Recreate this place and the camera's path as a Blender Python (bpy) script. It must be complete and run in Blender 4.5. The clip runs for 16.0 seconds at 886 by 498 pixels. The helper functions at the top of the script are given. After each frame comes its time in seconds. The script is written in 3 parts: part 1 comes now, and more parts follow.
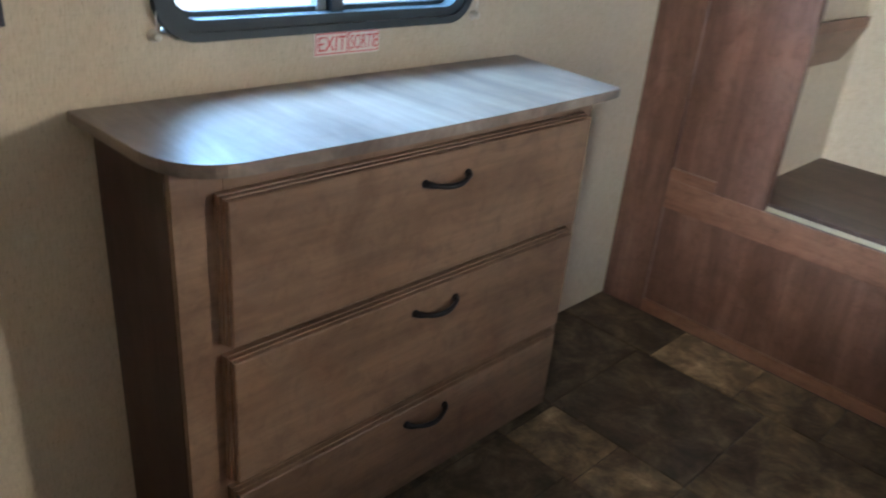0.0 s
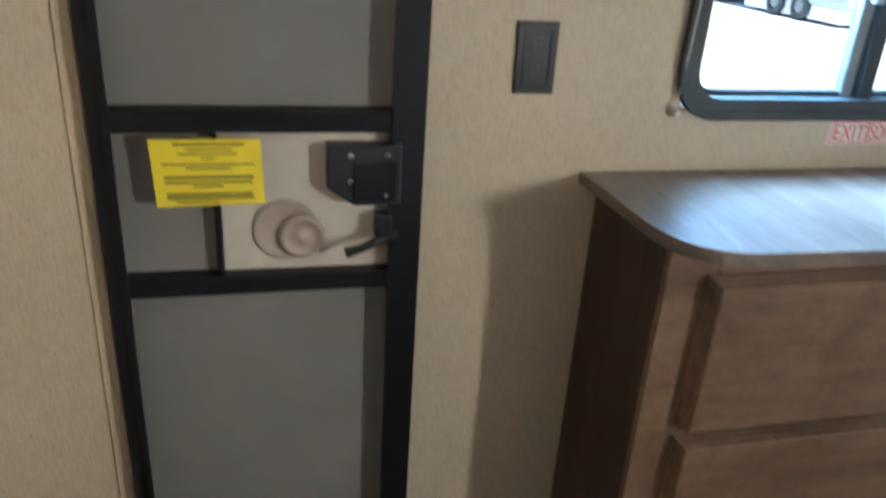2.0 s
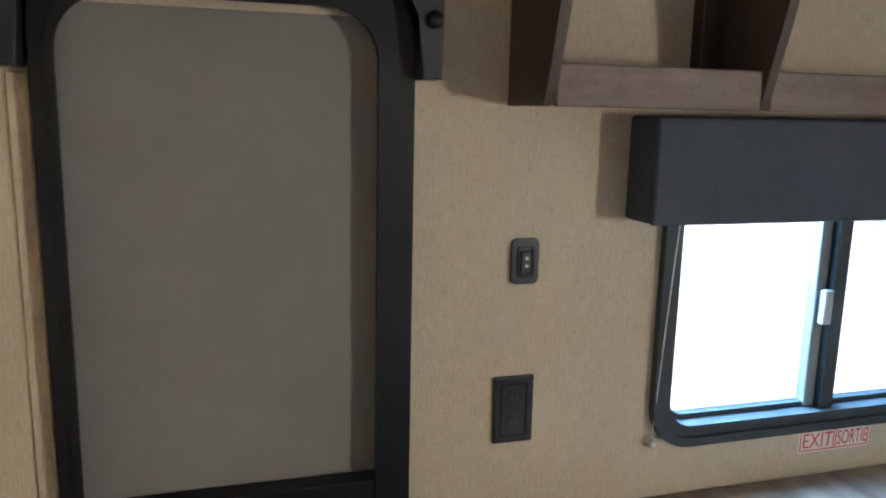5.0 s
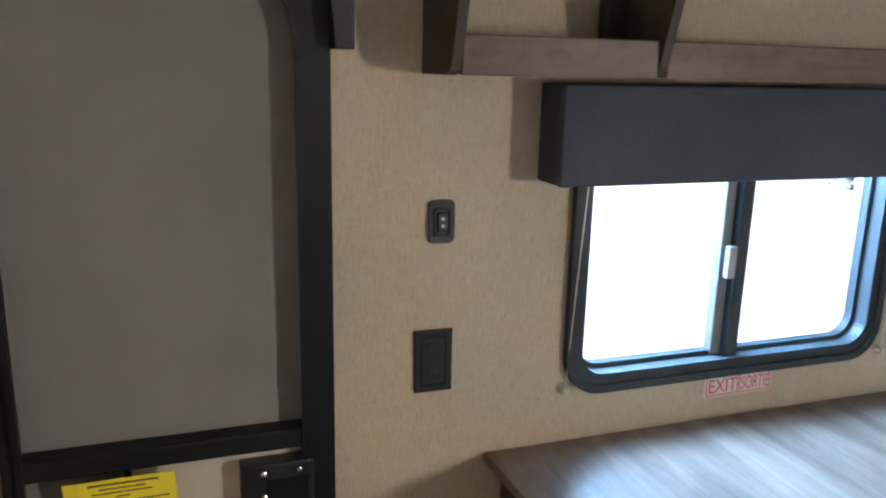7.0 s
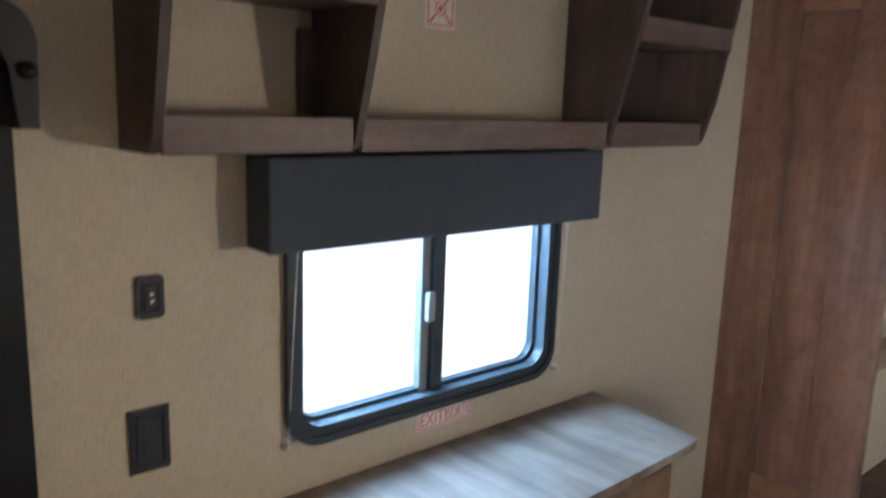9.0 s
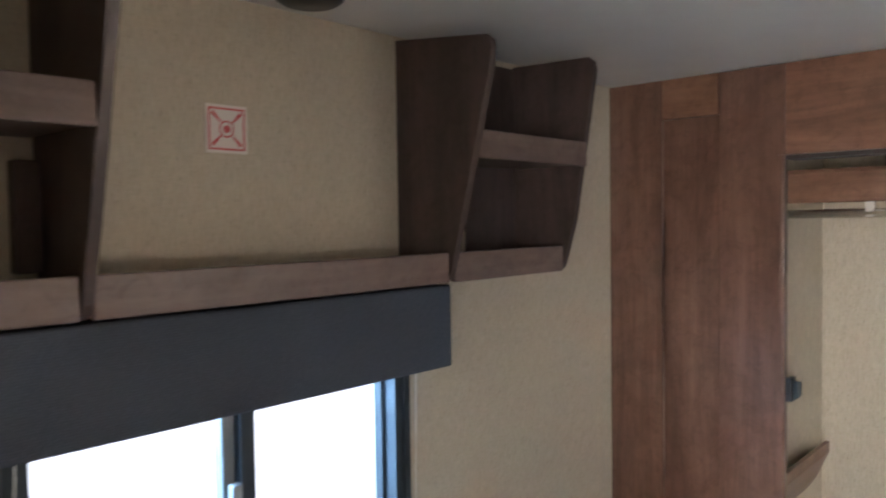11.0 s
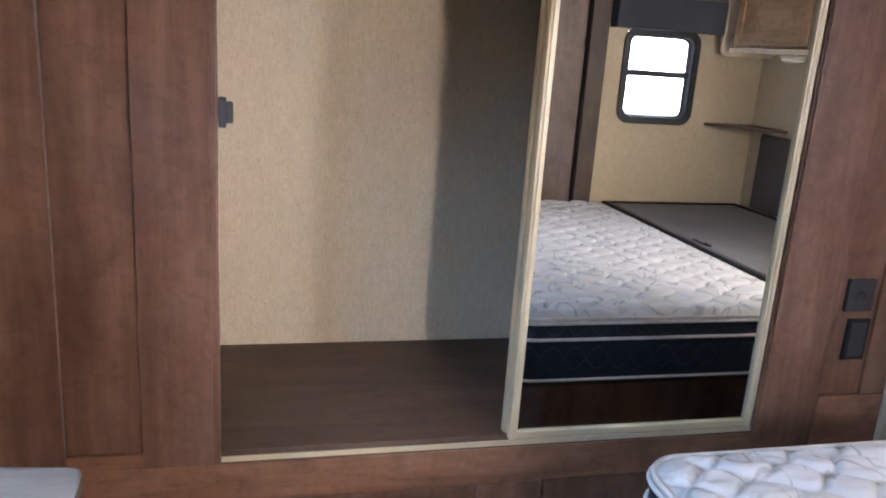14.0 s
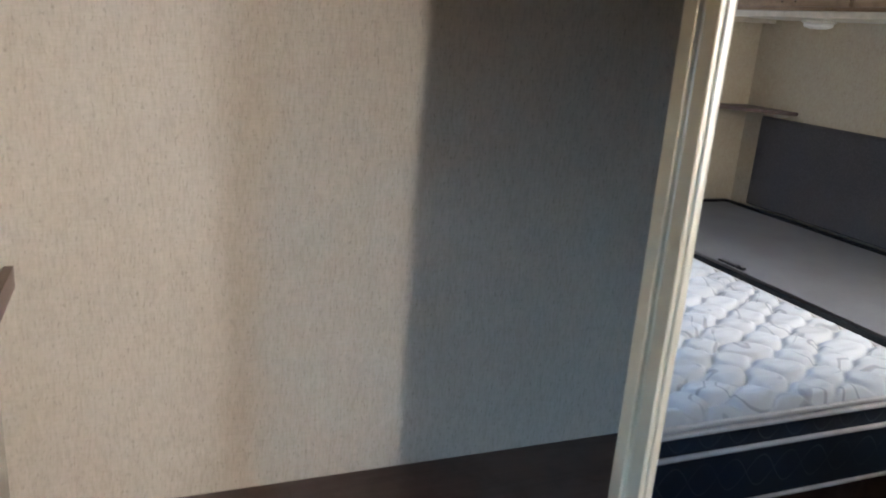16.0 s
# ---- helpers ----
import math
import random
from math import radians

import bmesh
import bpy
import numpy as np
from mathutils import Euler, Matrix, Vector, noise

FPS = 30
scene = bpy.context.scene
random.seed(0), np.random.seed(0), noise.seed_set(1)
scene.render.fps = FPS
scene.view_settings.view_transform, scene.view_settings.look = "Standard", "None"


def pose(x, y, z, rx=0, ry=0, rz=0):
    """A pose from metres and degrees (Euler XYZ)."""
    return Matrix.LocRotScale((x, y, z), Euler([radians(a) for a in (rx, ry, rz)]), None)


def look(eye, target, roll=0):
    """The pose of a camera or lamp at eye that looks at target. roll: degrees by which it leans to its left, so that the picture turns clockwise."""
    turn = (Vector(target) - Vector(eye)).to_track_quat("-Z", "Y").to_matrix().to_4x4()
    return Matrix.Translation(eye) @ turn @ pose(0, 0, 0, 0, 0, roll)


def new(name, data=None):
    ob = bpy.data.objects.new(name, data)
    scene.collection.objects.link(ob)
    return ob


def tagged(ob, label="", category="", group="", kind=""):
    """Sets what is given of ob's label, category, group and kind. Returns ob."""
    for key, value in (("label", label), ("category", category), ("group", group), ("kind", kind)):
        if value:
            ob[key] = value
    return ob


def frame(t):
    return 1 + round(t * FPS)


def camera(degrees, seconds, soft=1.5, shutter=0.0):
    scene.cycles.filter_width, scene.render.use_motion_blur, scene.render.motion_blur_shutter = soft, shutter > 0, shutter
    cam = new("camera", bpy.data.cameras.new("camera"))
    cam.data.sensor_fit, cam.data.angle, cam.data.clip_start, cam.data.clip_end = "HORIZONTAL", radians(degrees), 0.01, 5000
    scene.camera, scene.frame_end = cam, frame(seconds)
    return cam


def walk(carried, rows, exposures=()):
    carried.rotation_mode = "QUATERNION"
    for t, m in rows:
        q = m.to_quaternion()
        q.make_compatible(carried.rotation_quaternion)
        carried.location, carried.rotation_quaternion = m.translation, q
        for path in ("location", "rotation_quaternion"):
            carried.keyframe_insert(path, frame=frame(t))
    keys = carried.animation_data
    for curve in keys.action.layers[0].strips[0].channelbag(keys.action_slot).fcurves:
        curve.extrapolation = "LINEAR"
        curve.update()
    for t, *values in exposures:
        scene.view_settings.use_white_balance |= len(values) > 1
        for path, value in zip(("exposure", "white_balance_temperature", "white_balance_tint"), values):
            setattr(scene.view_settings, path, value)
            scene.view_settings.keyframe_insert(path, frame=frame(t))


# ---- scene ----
cam = camera(60.4, 16.0, soft=1.9, shutter=0.5)
PATH = [
    (0, -0.112, -1.258, 1.282, -44.170, -25.700, -4.757),
    (0.3, -0.046, -1.242, 1.258, -38.976, -27.044, -4.994),
    (0.5, -0.030, -1.231, 1.254, -35.639, -27.455, -5.032),
    (1, -0.037, -1.239, 1.256, -25.492, -28.025, -4.296),
    (1.5, -0.160, -1.215, 1.267, -17.104, -26.681, -3.676),
    (2, -0.227, -1.165, 1.303, -12.974, -24.042, -3.434),
    (2.5, -0.212, -1.112, 1.445, -9.775, -19.543, -2.645),
    (3, -0.235, -1.106, 1.563, -10.377, -15.454, -1.874),
    (3.5, -0.222, -1.110, 1.567, -10.831, -12.013, -1.619),
    (4, -0.287, -1.085, 1.580, -16.263, -10.454, -1.439),
    (6.5, -0.184, -1.150, 1.573, -17.071, -11.400, -1.223),
    (7, -0.196, -1.179, 1.593, -19.133, -13.449, -1.274),
    (7.5, -0.205, -1.187, 1.590, -22.374, -14.301, -1.291),
    (8, -0.188, -1.207, 1.570, -27.148, -14.259, -1.215),
    (8.5, -0.191, -1.217, 1.579, -34.694, -13.300, -1.981),
    (9, -0.217, -1.225, 1.667, -40.681, -10.757, -1.883),
    (9.2, -0.221, -1.220, 1.703, -42.475, -9.740, -1.869),
    (11.3, 0.188, -1.101, 1.701, -50.941, -0.622, 1.523),
    (11.4, 0.208, -1.109, 1.691, -53.305, -0.658, 1.807),
    (11.5, 0.229, -1.101, 1.689, -56.033, -1.003, 1.799),
    (11.8, 0.268, -1.047, 1.665, -66.192, -2.297, 2.023),
    (12, 0.302, -0.966, 1.651, -73.816, -3.402, 1.802),
    (12.2, 0.343, -0.899, 1.620, -80.582, -5.008, 1.316),
    (12.5, 0.419, -0.848, 1.548, -89.158, -6.728, 1.081),
    (13, 0.443, -0.820, 1.496, -98.238, -10.484, -1.316),
    (13.2, 0.433, -0.733, 1.475, -100.410, -11.395, -2.143),
    (13.5, 0.420, -0.618, 1.444, -101.942, -12.889, -2.897),
    (14, 0.469, -0.559, 1.426, -103.185, -14.755, -3.797),
    (14.5, 0.727, -0.642, 1.413, -103.718, -15.059, -4.076),
    (15, 0.995, -0.696, 1.399, -104.711, -15.472, -4.209),
    (15.5, 1.253, -0.657, 1.362, -107.795, -15.844, -4.335),
    (16, 1.422, -0.620, 1.391, -110.949, -16.591, -4.119),
]
EXPOSURES = [(0.0, 0.92, 5500, 11), (1.0, 1.22, 5250, 7), (2.5, 1.04, 5400, 9), (3.5, 0.88, 5450, 10), (6.5, 0.78, 5700, 13), (8.0, 0.74, 5750, 15), (9.0, 0.46, 5750, 14), (11.5, 0.52, 5950, 16), (12.0, 0.54, 5950, 10), (12.5, 0.56, 5650, 10), (13.0, 0.60, 6250, 22), (13.5, 0.73, 6250, 25), (14.2, 0.74, 6400, 27), (15.0, 0.76, 5800, 19), (16.0, 0.78, 5800, 20)]
walk(cam, [(t, pose(x, y, z, 90 + p, r, w)) for t, x, y, z, w, p, r in PATH], EXPOSURES)

# ---- light ----
world = bpy.data.worlds.new("sky")
world.use_nodes = True
scene.world = world
nt = world.node_tree
sky = nt.nodes.new("ShaderNodeTexSky")
sky.sky_type = 'NISHITA'
sky.sun_disc = False
sky.sun_elevation, sky.sun_rotation = radians(55), radians(180)
nt.links.new(sky.outputs[0], nt.nodes["Background"].inputs[0])
nt.nodes["Background"].inputs[1].default_value = 0.15
sun = new("sun", bpy.data.lights.new("sun", 'SUN'))
sun.data.energy, sun.data.angle, sun.data.color = 5.0, radians(0.5), (1, .95, .87)
sun.matrix_world = look((0, -6, 9), (0, 0, 0))


def window_light(eye, target, w, h, power, color, spread):
    """Daylight that comes in through one opening, falling towards the target."""
    lamp = new("window_daylight", bpy.data.lights.new("window_daylight", 'AREA'))
    lamp.data.shape, lamp.data.size, lamp.data.size_y = 'RECTANGLE', w, h
    lamp.data.energy, lamp.data.color, lamp.data.spread = power, color, radians(spread)
    lamp.matrix_world = look(eye, target)
    return lamp


window_light((.65, .35, 1.52), (1.15, -.25, .92), .50, .34, 16.0, (.42, .69, 1), 138)
window_light((-.262, -2.714, 1.373), (2.4, -.85, .95), .36, .44, 4.5, (.84, .91, 1), 76)
window_light((2.11, -2.78, 1.385), (.2, -.1, .80), .36, .44, 32.0, (1, .85, .66), 155)
window_light((-.83, -1.55, 1.34), (2.7, -.80, 1.15), .22, 1.10, 3.5, (1, .92, .78), 62)

# ---- materials ----


def material(name, rough=.5, metal=0.0, spec=.5):
    m = bpy.data.materials.new(name)
    m.use_nodes = True
    b = m.node_tree.nodes["Principled BSDF"]
    b.inputs["Roughness"].default_value = rough
    b.inputs["Metallic"].default_value = metal
    b.inputs["Specular IOR Level"].default_value = spec
    return m, m.node_tree.nodes, m.node_tree.links, b


def mapped(n, l, scale):
    tc, mp = n.new("ShaderNodeTexCoord"), n.new("ShaderNodeMapping")
    mp.inputs["Scale"].default_value = scale
    l.new(tc.outputs["Object"], mp.inputs[0])
    return mp.outputs[0]


def noise_tex(n, l, vec, scale, detail=4.0, rough=.55, distort=0.0):
    t = n.new("ShaderNodeTexNoise")
    t.inputs["Scale"].default_value, t.inputs["Detail"].default_value = scale, detail
    t.inputs["Roughness"].default_value, t.inputs["Distortion"].default_value = rough, distort
    l.new(vec, t.inputs["Vector"])
    return t.outputs["Fac"]


def ramp(n, l, fac, stops):
    r = n.new("ShaderNodeValToRGB")
    e = r.color_ramp.elements
    while len(e) < len(stops):
        e.new(.5)
    for k, (p, c) in zip(e, stops):
        k.position, k.color = p, (*c, 1)
    l.new(fac, r.inputs[0])
    return r.outputs[0]


def mix(n, l, kind, fac, a, b):
    x = n.new("ShaderNodeMix")
    x.data_type, x.blend_type = 'RGBA', kind
    for k, v in ((0, fac), (6, a), (7, b)):
        if hasattr(v, "is_linked"):
            l.new(v, x.inputs[k])
        else:
            x.inputs[k].default_value = v
    return x.outputs[2]


def bump(n, l, b, fac, strength, dist=.001):
    k = n.new("ShaderNodeBump")
    k.inputs["Strength"].default_value, k.inputs["Distance"].default_value = strength, dist
    l.new(fac, k.inputs["Height"])
    l.new(k.outputs[0], b.inputs["Normal"])


def plain(name, col, rough=.5, metal=0.0, spec=.5, vary=.12, scale=25, bumps=.1):
    m, n, l, b = material(name, rough, metal, spec)
    v = mapped(n, l, (1, 1, 1))
    f = noise_tex(n, l, v, scale)
    lo, hi = [c * (1 - vary) for c in col], [min(1, c * (1 + vary)) for c in col]
    l.new(ramp(n, l, f, [(.3, lo), (.7, hi)]), b.inputs["Base Color"])
    if bumps:
        bump(n, l, b, noise_tex(n, l, v, scale * 12), bumps)
    return m


def wood(name, dark, mid, light, grain, rough=.42, blotch=5.0, spec=.45, contrast=1.0):
    """Stained wood; grain: the axis along which it runs."""
    m, n, l, b = material(name, rough, 0, spec)
    s = [10.0, 10.0, 10.0]
    s["xyz".index(grain)] = 1.5
    v = mapped(n, l, s)
    fine = [95.0, 95.0, 95.0]
    fine["xyz".index(grain)] = 5
    g = noise_tex(n, l, v, 1.0, 6, .6, .6)
    c = ramp(n, l, g, [(.28, dark), (.5, mid), (.75, light)])
    blo = noise_tex(n, l, mapped(n, l, (1, 1, 1)), blotch, 5, .65, 1.2)
    c = mix(n, l, 'MULTIPLY', .75 * contrast, c, ramp(n, l, blo, [(.3, (.62, .58, .56)), (.55, (1, 1, 1)), (.75, (1.0, .93, .86))]))
    spot = noise_tex(n, l, mapped(n, l, (1, 1, 1)), blotch * 6, 4, .7, .8)
    c = mix(n, l, 'MULTIPLY', .6 * contrast, c, ramp(n, l, spot, [(.32, (.66, .62, .6)), (.52, (1, 1, 1))]))
    fg = noise_tex(n, l, mapped(n, l, fine), 1.0, 3)
    c = mix(n, l, 'MULTIPLY', .35, c, ramp(n, l, fg, [(.3, (.6, .6, .6)), (.6, (1, 1, 1))]))
    l.new(c, b.inputs["Base Color"])
    bump(n, l, b, fg, .12)
    return m


def wallpaper():
    m, n, l, b = material("linen_wallpaper", .6, 0, .35)
    base = noise_tex(n, l, mapped(n, l, (230, 230, 48)), 1.0, 4, .6)
    cross = noise_tex(n, l, mapped(n, l, (40, 40, 300)), 1.0, 3, .6)
    c = ramp(n, l, base, [(.25, (.52, .44, .315)), (.5, (.61, .525, .385)), (.75, (.66, .57, .43))])
    c = mix(n, l, 'MULTIPLY', .3, c, ramp(n, l, cross, [(.35, (.8, .79, .77)), (.6, (1, 1, 1))]))
    big = noise_tex(n, l, mapped(n, l, (1, 1, .6)), 2.4, 4, .6)
    c = mix(n, l, 'MULTIPLY', .5, c, ramp(n, l, big, [(.3, (.9, .88, .84)), (.7, (1, 1, 1))]))
    mott = noise_tex(n, l, mapped(n, l, (1, 1, .6)), 38, 4, .65)
    c = mix(n, l, 'MULTIPLY', .36, c, ramp(n, l, mott, [(.32, (.84, .81, .78)), (.62, (1, 1, 1))]))
    fleck = noise_tex(n, l, mapped(n, l, (210, 210, 90)), 1.0, 2, .5)
    c = mix(n, l, 'MULTIPLY', .4, c, ramp(n, l, fleck, [(.30, (.55, .52, .5)), (.38, (1, 1, 1))]))
    l.new(c, b.inputs["Base Color"])
    bump(n, l, b, base, .4, .0015)
    return m


def stone_vinyl(name, tint):
    m, n, l, b = material(name, .42, 0, .4)
    info = n.new("ShaderNodeObjectInfo")
    v = mapped(n, l, (1, 1, 1))
    add = n.new("ShaderNodeVectorMath")
    add.operation = 'MULTIPLY_ADD'
    l.new(info.outputs["Random"], add.inputs[0])
    add.inputs[1].default_value = (37, 53, 0)
    l.new(v, add.inputs[2])
    f = noise_tex(n, l, add.outputs[0], 8.5, 10, .72, .4)
    c = ramp(n, l, f, [(.30, (.022, .018, .014)), (.44, (.07, .056, .041)), (.55, (.15, .122, .085)), (.63, (.24, .20, .145)), (.74, (.40, .35, .26))])
    tone = ramp(n, l, info.outputs["Random"], [(0, [c * .75 for c in tint]), (.5, tint), (1, [c * 1.25 for c in tint])])
    c = mix(n, l, 'MULTIPLY', 1.0, c, tone)
    l.new(c, b.inputs["Base Color"])
    bump(n, l, b, f, .25, .002)
    return m


def quilt_fabric():
    m, n, l, b = material("quilted_ticking", .85, 0, .15)
    v = mapped(n, l, (1, 1, 0.2))
    w = n.new("ShaderNodeTexWave")
    w.wave_type, w.rings_direction = 'RINGS', 'SPHERICAL'
    w.inputs["Scale"].default_value, w.inputs["Distortion"].default_value = 3.2, 16
    w.inputs["Detail"].default_value, w.inputs["Detail Scale"].default_value = 1.0, 2.2
    l.new(v, w.inputs["Vector"])
    gate = noise_tex(n, l, v, 9.0, 2)
    line = ramp(n, l, w.outputs["Fac"], [(0.0, (.40, .42, .44)), (.05, (.47, .495, .515)), (.09, (.60, .635, .66))])
    c = mix(n, l, 'MIX', ramp(n, l, gate, [(.46, (0, 0, 0)), (.54, (1, 1, 1))]), (.60, .635, .66, 1), line)
    l.new(c, b.inputs["Base Color"])
    bump(n, l, b, noise_tex(n, l, v, 420), .25)
    return m


def scroll_border():
    """Navy ticking with a lattice of thin pale interlaced curves."""
    m, n, l, b = material("navy_border_fabric", .5, 0, .4)
    xyz = n.new("ShaderNodeSeparateXYZ")
    l.new(mapped(n, l, (1, 1, 1)), xyz.inputs[0])

    def calc(op, a, c=0.0):
        k = n.new("ShaderNodeMath")
        k.operation = op
        for i, v in enumerate((a, c)):
            if hasattr(v, "is_linked"):
                l.new(v, k.inputs[i])
            else:
                k.inputs[i].default_value = v
        return k.outputs[0]
    run = calc('MULTIPLY', calc('ADD', xyz.outputs[0], xyz.outputs[1]), 2 * math.pi / .15)
    wav = calc('MULTIPLY', calc('SINE', run), .036)
    one = calc('PINGPONG', calc('ADD', calc('ADD', xyz.outputs[2], wav), 1.0), .055)
    two = calc('PINGPONG', calc('ADD', calc('SUBTRACT', xyz.outputs[2], wav), 1.0), .055)
    near = calc('MULTIPLY', calc('MINIMUM', one, two), 100)
    fade = noise_tex(n, l, mapped(n, l, (1, 1, 1)), 7, 3)
    c = ramp(n, l, near, [(0, (.075, .09, .105)), (.12, (.05, .062, .076)), (.25, (.009, .019, .036))])
    c = mix(n, l, 'MIX', ramp(n, l, fade, [(.4, (0, 0, 0)), (.65, (.8, .8, .8))]), c, (.009, .019, .036, 1))
    l.new(c, b.inputs["Base Color"])
    bump(n, l, b, noise_tex(n, l, mapped(n, l, (1, 1, 1)), 500), .2)
    return m


def weave(name, lo, hi, scale, rough=.85):
    m, n, l, b = material(name, rough, 0, .25)
    v = n.new("ShaderNodeTexVoronoi")
    v.inputs["Scale"].default_value, v.inputs["Randomness"].default_value = scale, .3
    l.new(mapped(n, l, (1, 1, 1)), v.inputs["Vector"])
    c = ramp(n, l, v.outputs["Distance"], [(.1, hi), (.6, lo)])
    big = noise_tex(n, l, mapped(n, l, (1, 1, 1)), 6, 4)
    c = mix(n, l, 'MULTIPLY', .5, c, ramp(n, l, big, [(.3, (.75, .75, .76)), (.7, (1, 1, 1))]))
    l.new(c, b.inputs["Base Color"])
    bump(n, l, b, v.outputs["Distance"], .3)
    return m


def floral():
    m, n, l, b = material("floral_curtain_fabric", .8, 0, .2)
    v = mapped(n, l, (1, 1, 1))
    f = noise_tex(n, l, v, 11, 3, .5, .8)
    c = ramp(n, l, f, [(.40, (.86, .83, .76)), (.50, (.84, .66, .52)), (.56, (.78, .30, .28)), (.64, (.80, .42, .36)), (.72, (.86, .83, .76))])
    l.new(c, b.inputs["Base Color"])
    tr, mx = n.new("ShaderNodeBsdfTranslucent"), n.new("ShaderNodeMixShader")
    l.new(c, tr.inputs[0])
    mx.inputs[0].default_value = .5
    l.new(b.outputs[0], mx.inputs[1])
    l.new(tr.outputs[0], mx.inputs[2])
    l.new(mx.outputs[0], n["Material Output"].inputs[0])
    return m


def clear_glass():
    m, n, l, b = material("window_glass", .02, 0, .5)
    b.inputs["Transmission Weight"].default_value = 1
    b.inputs["Base Color"].default_value = (.93, .97, .97, 1)
    b.inputs["IOR"].default_value = 1.05
    return m


PAPER = wallpaper()
CHERRY_Z = wood("cherry_stained_panel", (.085, .043, .028), (.160, .083, .053), (.232, .130, .087), "z", .30)
CHERRY_X = wood("cherry_stained_rail", (.12, .056, .031), (.215, .106, .06), (.30, .16, .096), "x", .38)
CHERRY_Y = wood("cherry_stained_crossrail", (.12, .056, .031), (.215, .106, .06), (.30, .16, .096), "y", .38)
DRAWER = wood("brown_drawer_wood", (.152, .090, .052), (.228, .140, .084), (.288, .188, .116), "x", .45, 4.0)
# Drawer brown taken darker: the dresser's unlit side is put into the colour.
SIDE_SHADED = wood("shaded_side_veneer", (.045, .024, .019), (.074, .040, .030), (.105, .058, .044), "z", .5, 3.0)
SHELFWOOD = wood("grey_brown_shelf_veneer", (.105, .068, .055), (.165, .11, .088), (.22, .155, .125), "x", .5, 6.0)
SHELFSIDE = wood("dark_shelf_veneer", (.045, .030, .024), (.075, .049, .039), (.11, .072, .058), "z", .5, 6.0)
LAMINATE = wood("driftwood_laminate", (.095, .070, .054), (.205, .158, .122), (.36, .295, .235), "y", .36, 2.0, .55, .6)
CLOSETFLOOR = wood("closet_floor_veneer", (.06, .035, .025), (.10, .06, .043), (.145, .09, .065), "y", .5, 3.0)
GREYWOOD = wood("grey_brown_wall_panel", (.12, .085, .075), (.17, .125, .112), (.22, .165, .15), "z", .5, 4.0)
OAK = wood("light_cabinet_maple", (.36, .23, .13), (.5, .34, .2), (.6, .43, .27), "x", .4, 5.0)
CREAM = plain("cream_cabinet_edge", (.72, .64, .50), .4)
WHITE = plain("white_ceiling_panel", (.74, .72, .67), .6, vary=.04, scale=4)
BLACK = plain("black_painted_metal", (.007, .008, .010), .45, spec=.3)
BLACKPL = plain("black_plastic", (.02, .022, .026), .4)
SCREEN = plain("grey_screen_panel", (.22, .21, .195), .7, vary=.06, scale=6)
SLIDER = plain("off_white_plastic", (.62, .57, .48), .4, vary=.06)
KNOBPL = plain("tan_plastic_knob", (.42, .35, .28), .4, vary=.1)
YELLOW = plain("yellow_card", (.85, .70, .02), .6, vary=.05)
INK = plain("dark_ink", (.10, .085, .02), .7)
REDINK = plain("red_ink", (.62, .10, .10), .6, bumps=0)
DECAL = plain("white_decal", (.80, .72, .64), .5, vary=.03, bumps=0)
VALFAB = weave("charcoal_valance_fabric", (.058, .068, .086), (.096, .108, .132), 260, .8)
HEADFAB = weave("grey_woven_headboard_fabric", (.09, .085, .085), (.15, .14, .14), 140)
GREYFAB = weave("grey_platform_fabric", (.20, .205, .215), (.27, .275, .285), 300)
WINFRAME = plain("dark_grey_window_frame", (.038, .048, .053), .5, spec=.3, vary=.1)
LATCHPL = plain("pale_grey_latch_plastic", (.42, .45, .45), .4)
WINSASH = plain("grey_aluminium_sash", (.20, .215, .21), .4, .3)
CHAMP = plain("champagne_aluminium", (.56, .49, .33), .36, .35, vary=.06, scale=12)
CHROME = plain("chrome", (.8, .8, .8), .15, 1.0, vary=.03)
MIRROR = plain("mirror_silver", (.66, .71, .73), .0, 1.0, vary=.0, bumps=0)
GLASS = clear_glass()
QUILT, NAVY = quilt_fabric(), scroll_border()
TAPE = plain("white_piping_tape", (.72, .71, .68), .7)
FLORAL = floral()
DARK = plain("dark_base_board", (.03, .02, .016), .6)
CORD = plain("white_cord", (.75, .72, .65), .6)
GRAVEL = plain("pale_gravel", (.72, .71, .69), .9, vary=.05, scale=8)
VINYLS = {"d": stone_vinyl("dark_stone_vinyl", (.68, .62, .52)), "m": stone_vinyl("brown_stone_vinyl", (1.35, 1.18, .90)), "l": stone_vinyl("pale_stone_vinyl", (2.0, 1.75, 1.35))}
LENS = plain("white_lamp_lens", (.82, .80, .74), .3, vary=.02)
FIXTURE, _n, _l, _b = material("lit_lamp_lens", .3)
_b.inputs["Base Color"].default_value = (.9, .88, .8, 1)
_b.inputs["Emission Color"].default_value = (1, .9, .72, 1)
_b.inputs["Emission Strength"].default_value = 1.2

# ---- builders ----


def thing(name, at, label, category, group="", kind=""):
    e = new(name)
    e.location = at
    e.empty_display_size = .05
    return tagged(e, label, category, group, kind)


def part(name, bm, mat, parent=None, label="", smooth=False):
    """A bmesh in world places becomes one mesh under its thing or part."""
    me = bpy.data.meshes.new(name)
    bmesh.ops.recalc_face_normals(bm, faces=bm.faces)
    bm.to_mesh(me)
    bm.free()
    me.materials.append(mat)
    if smooth:
        for p in me.polygons:
            p.use_smooth = True
    ob = new(name, me)
    if parent is not None:
        ob.parent = parent
        off, up = Vector(), parent
        while up is not None:
            off += up.location
            up = up.parent
        ob.location = -off
    if label:
        ob["label"] = label
    return ob


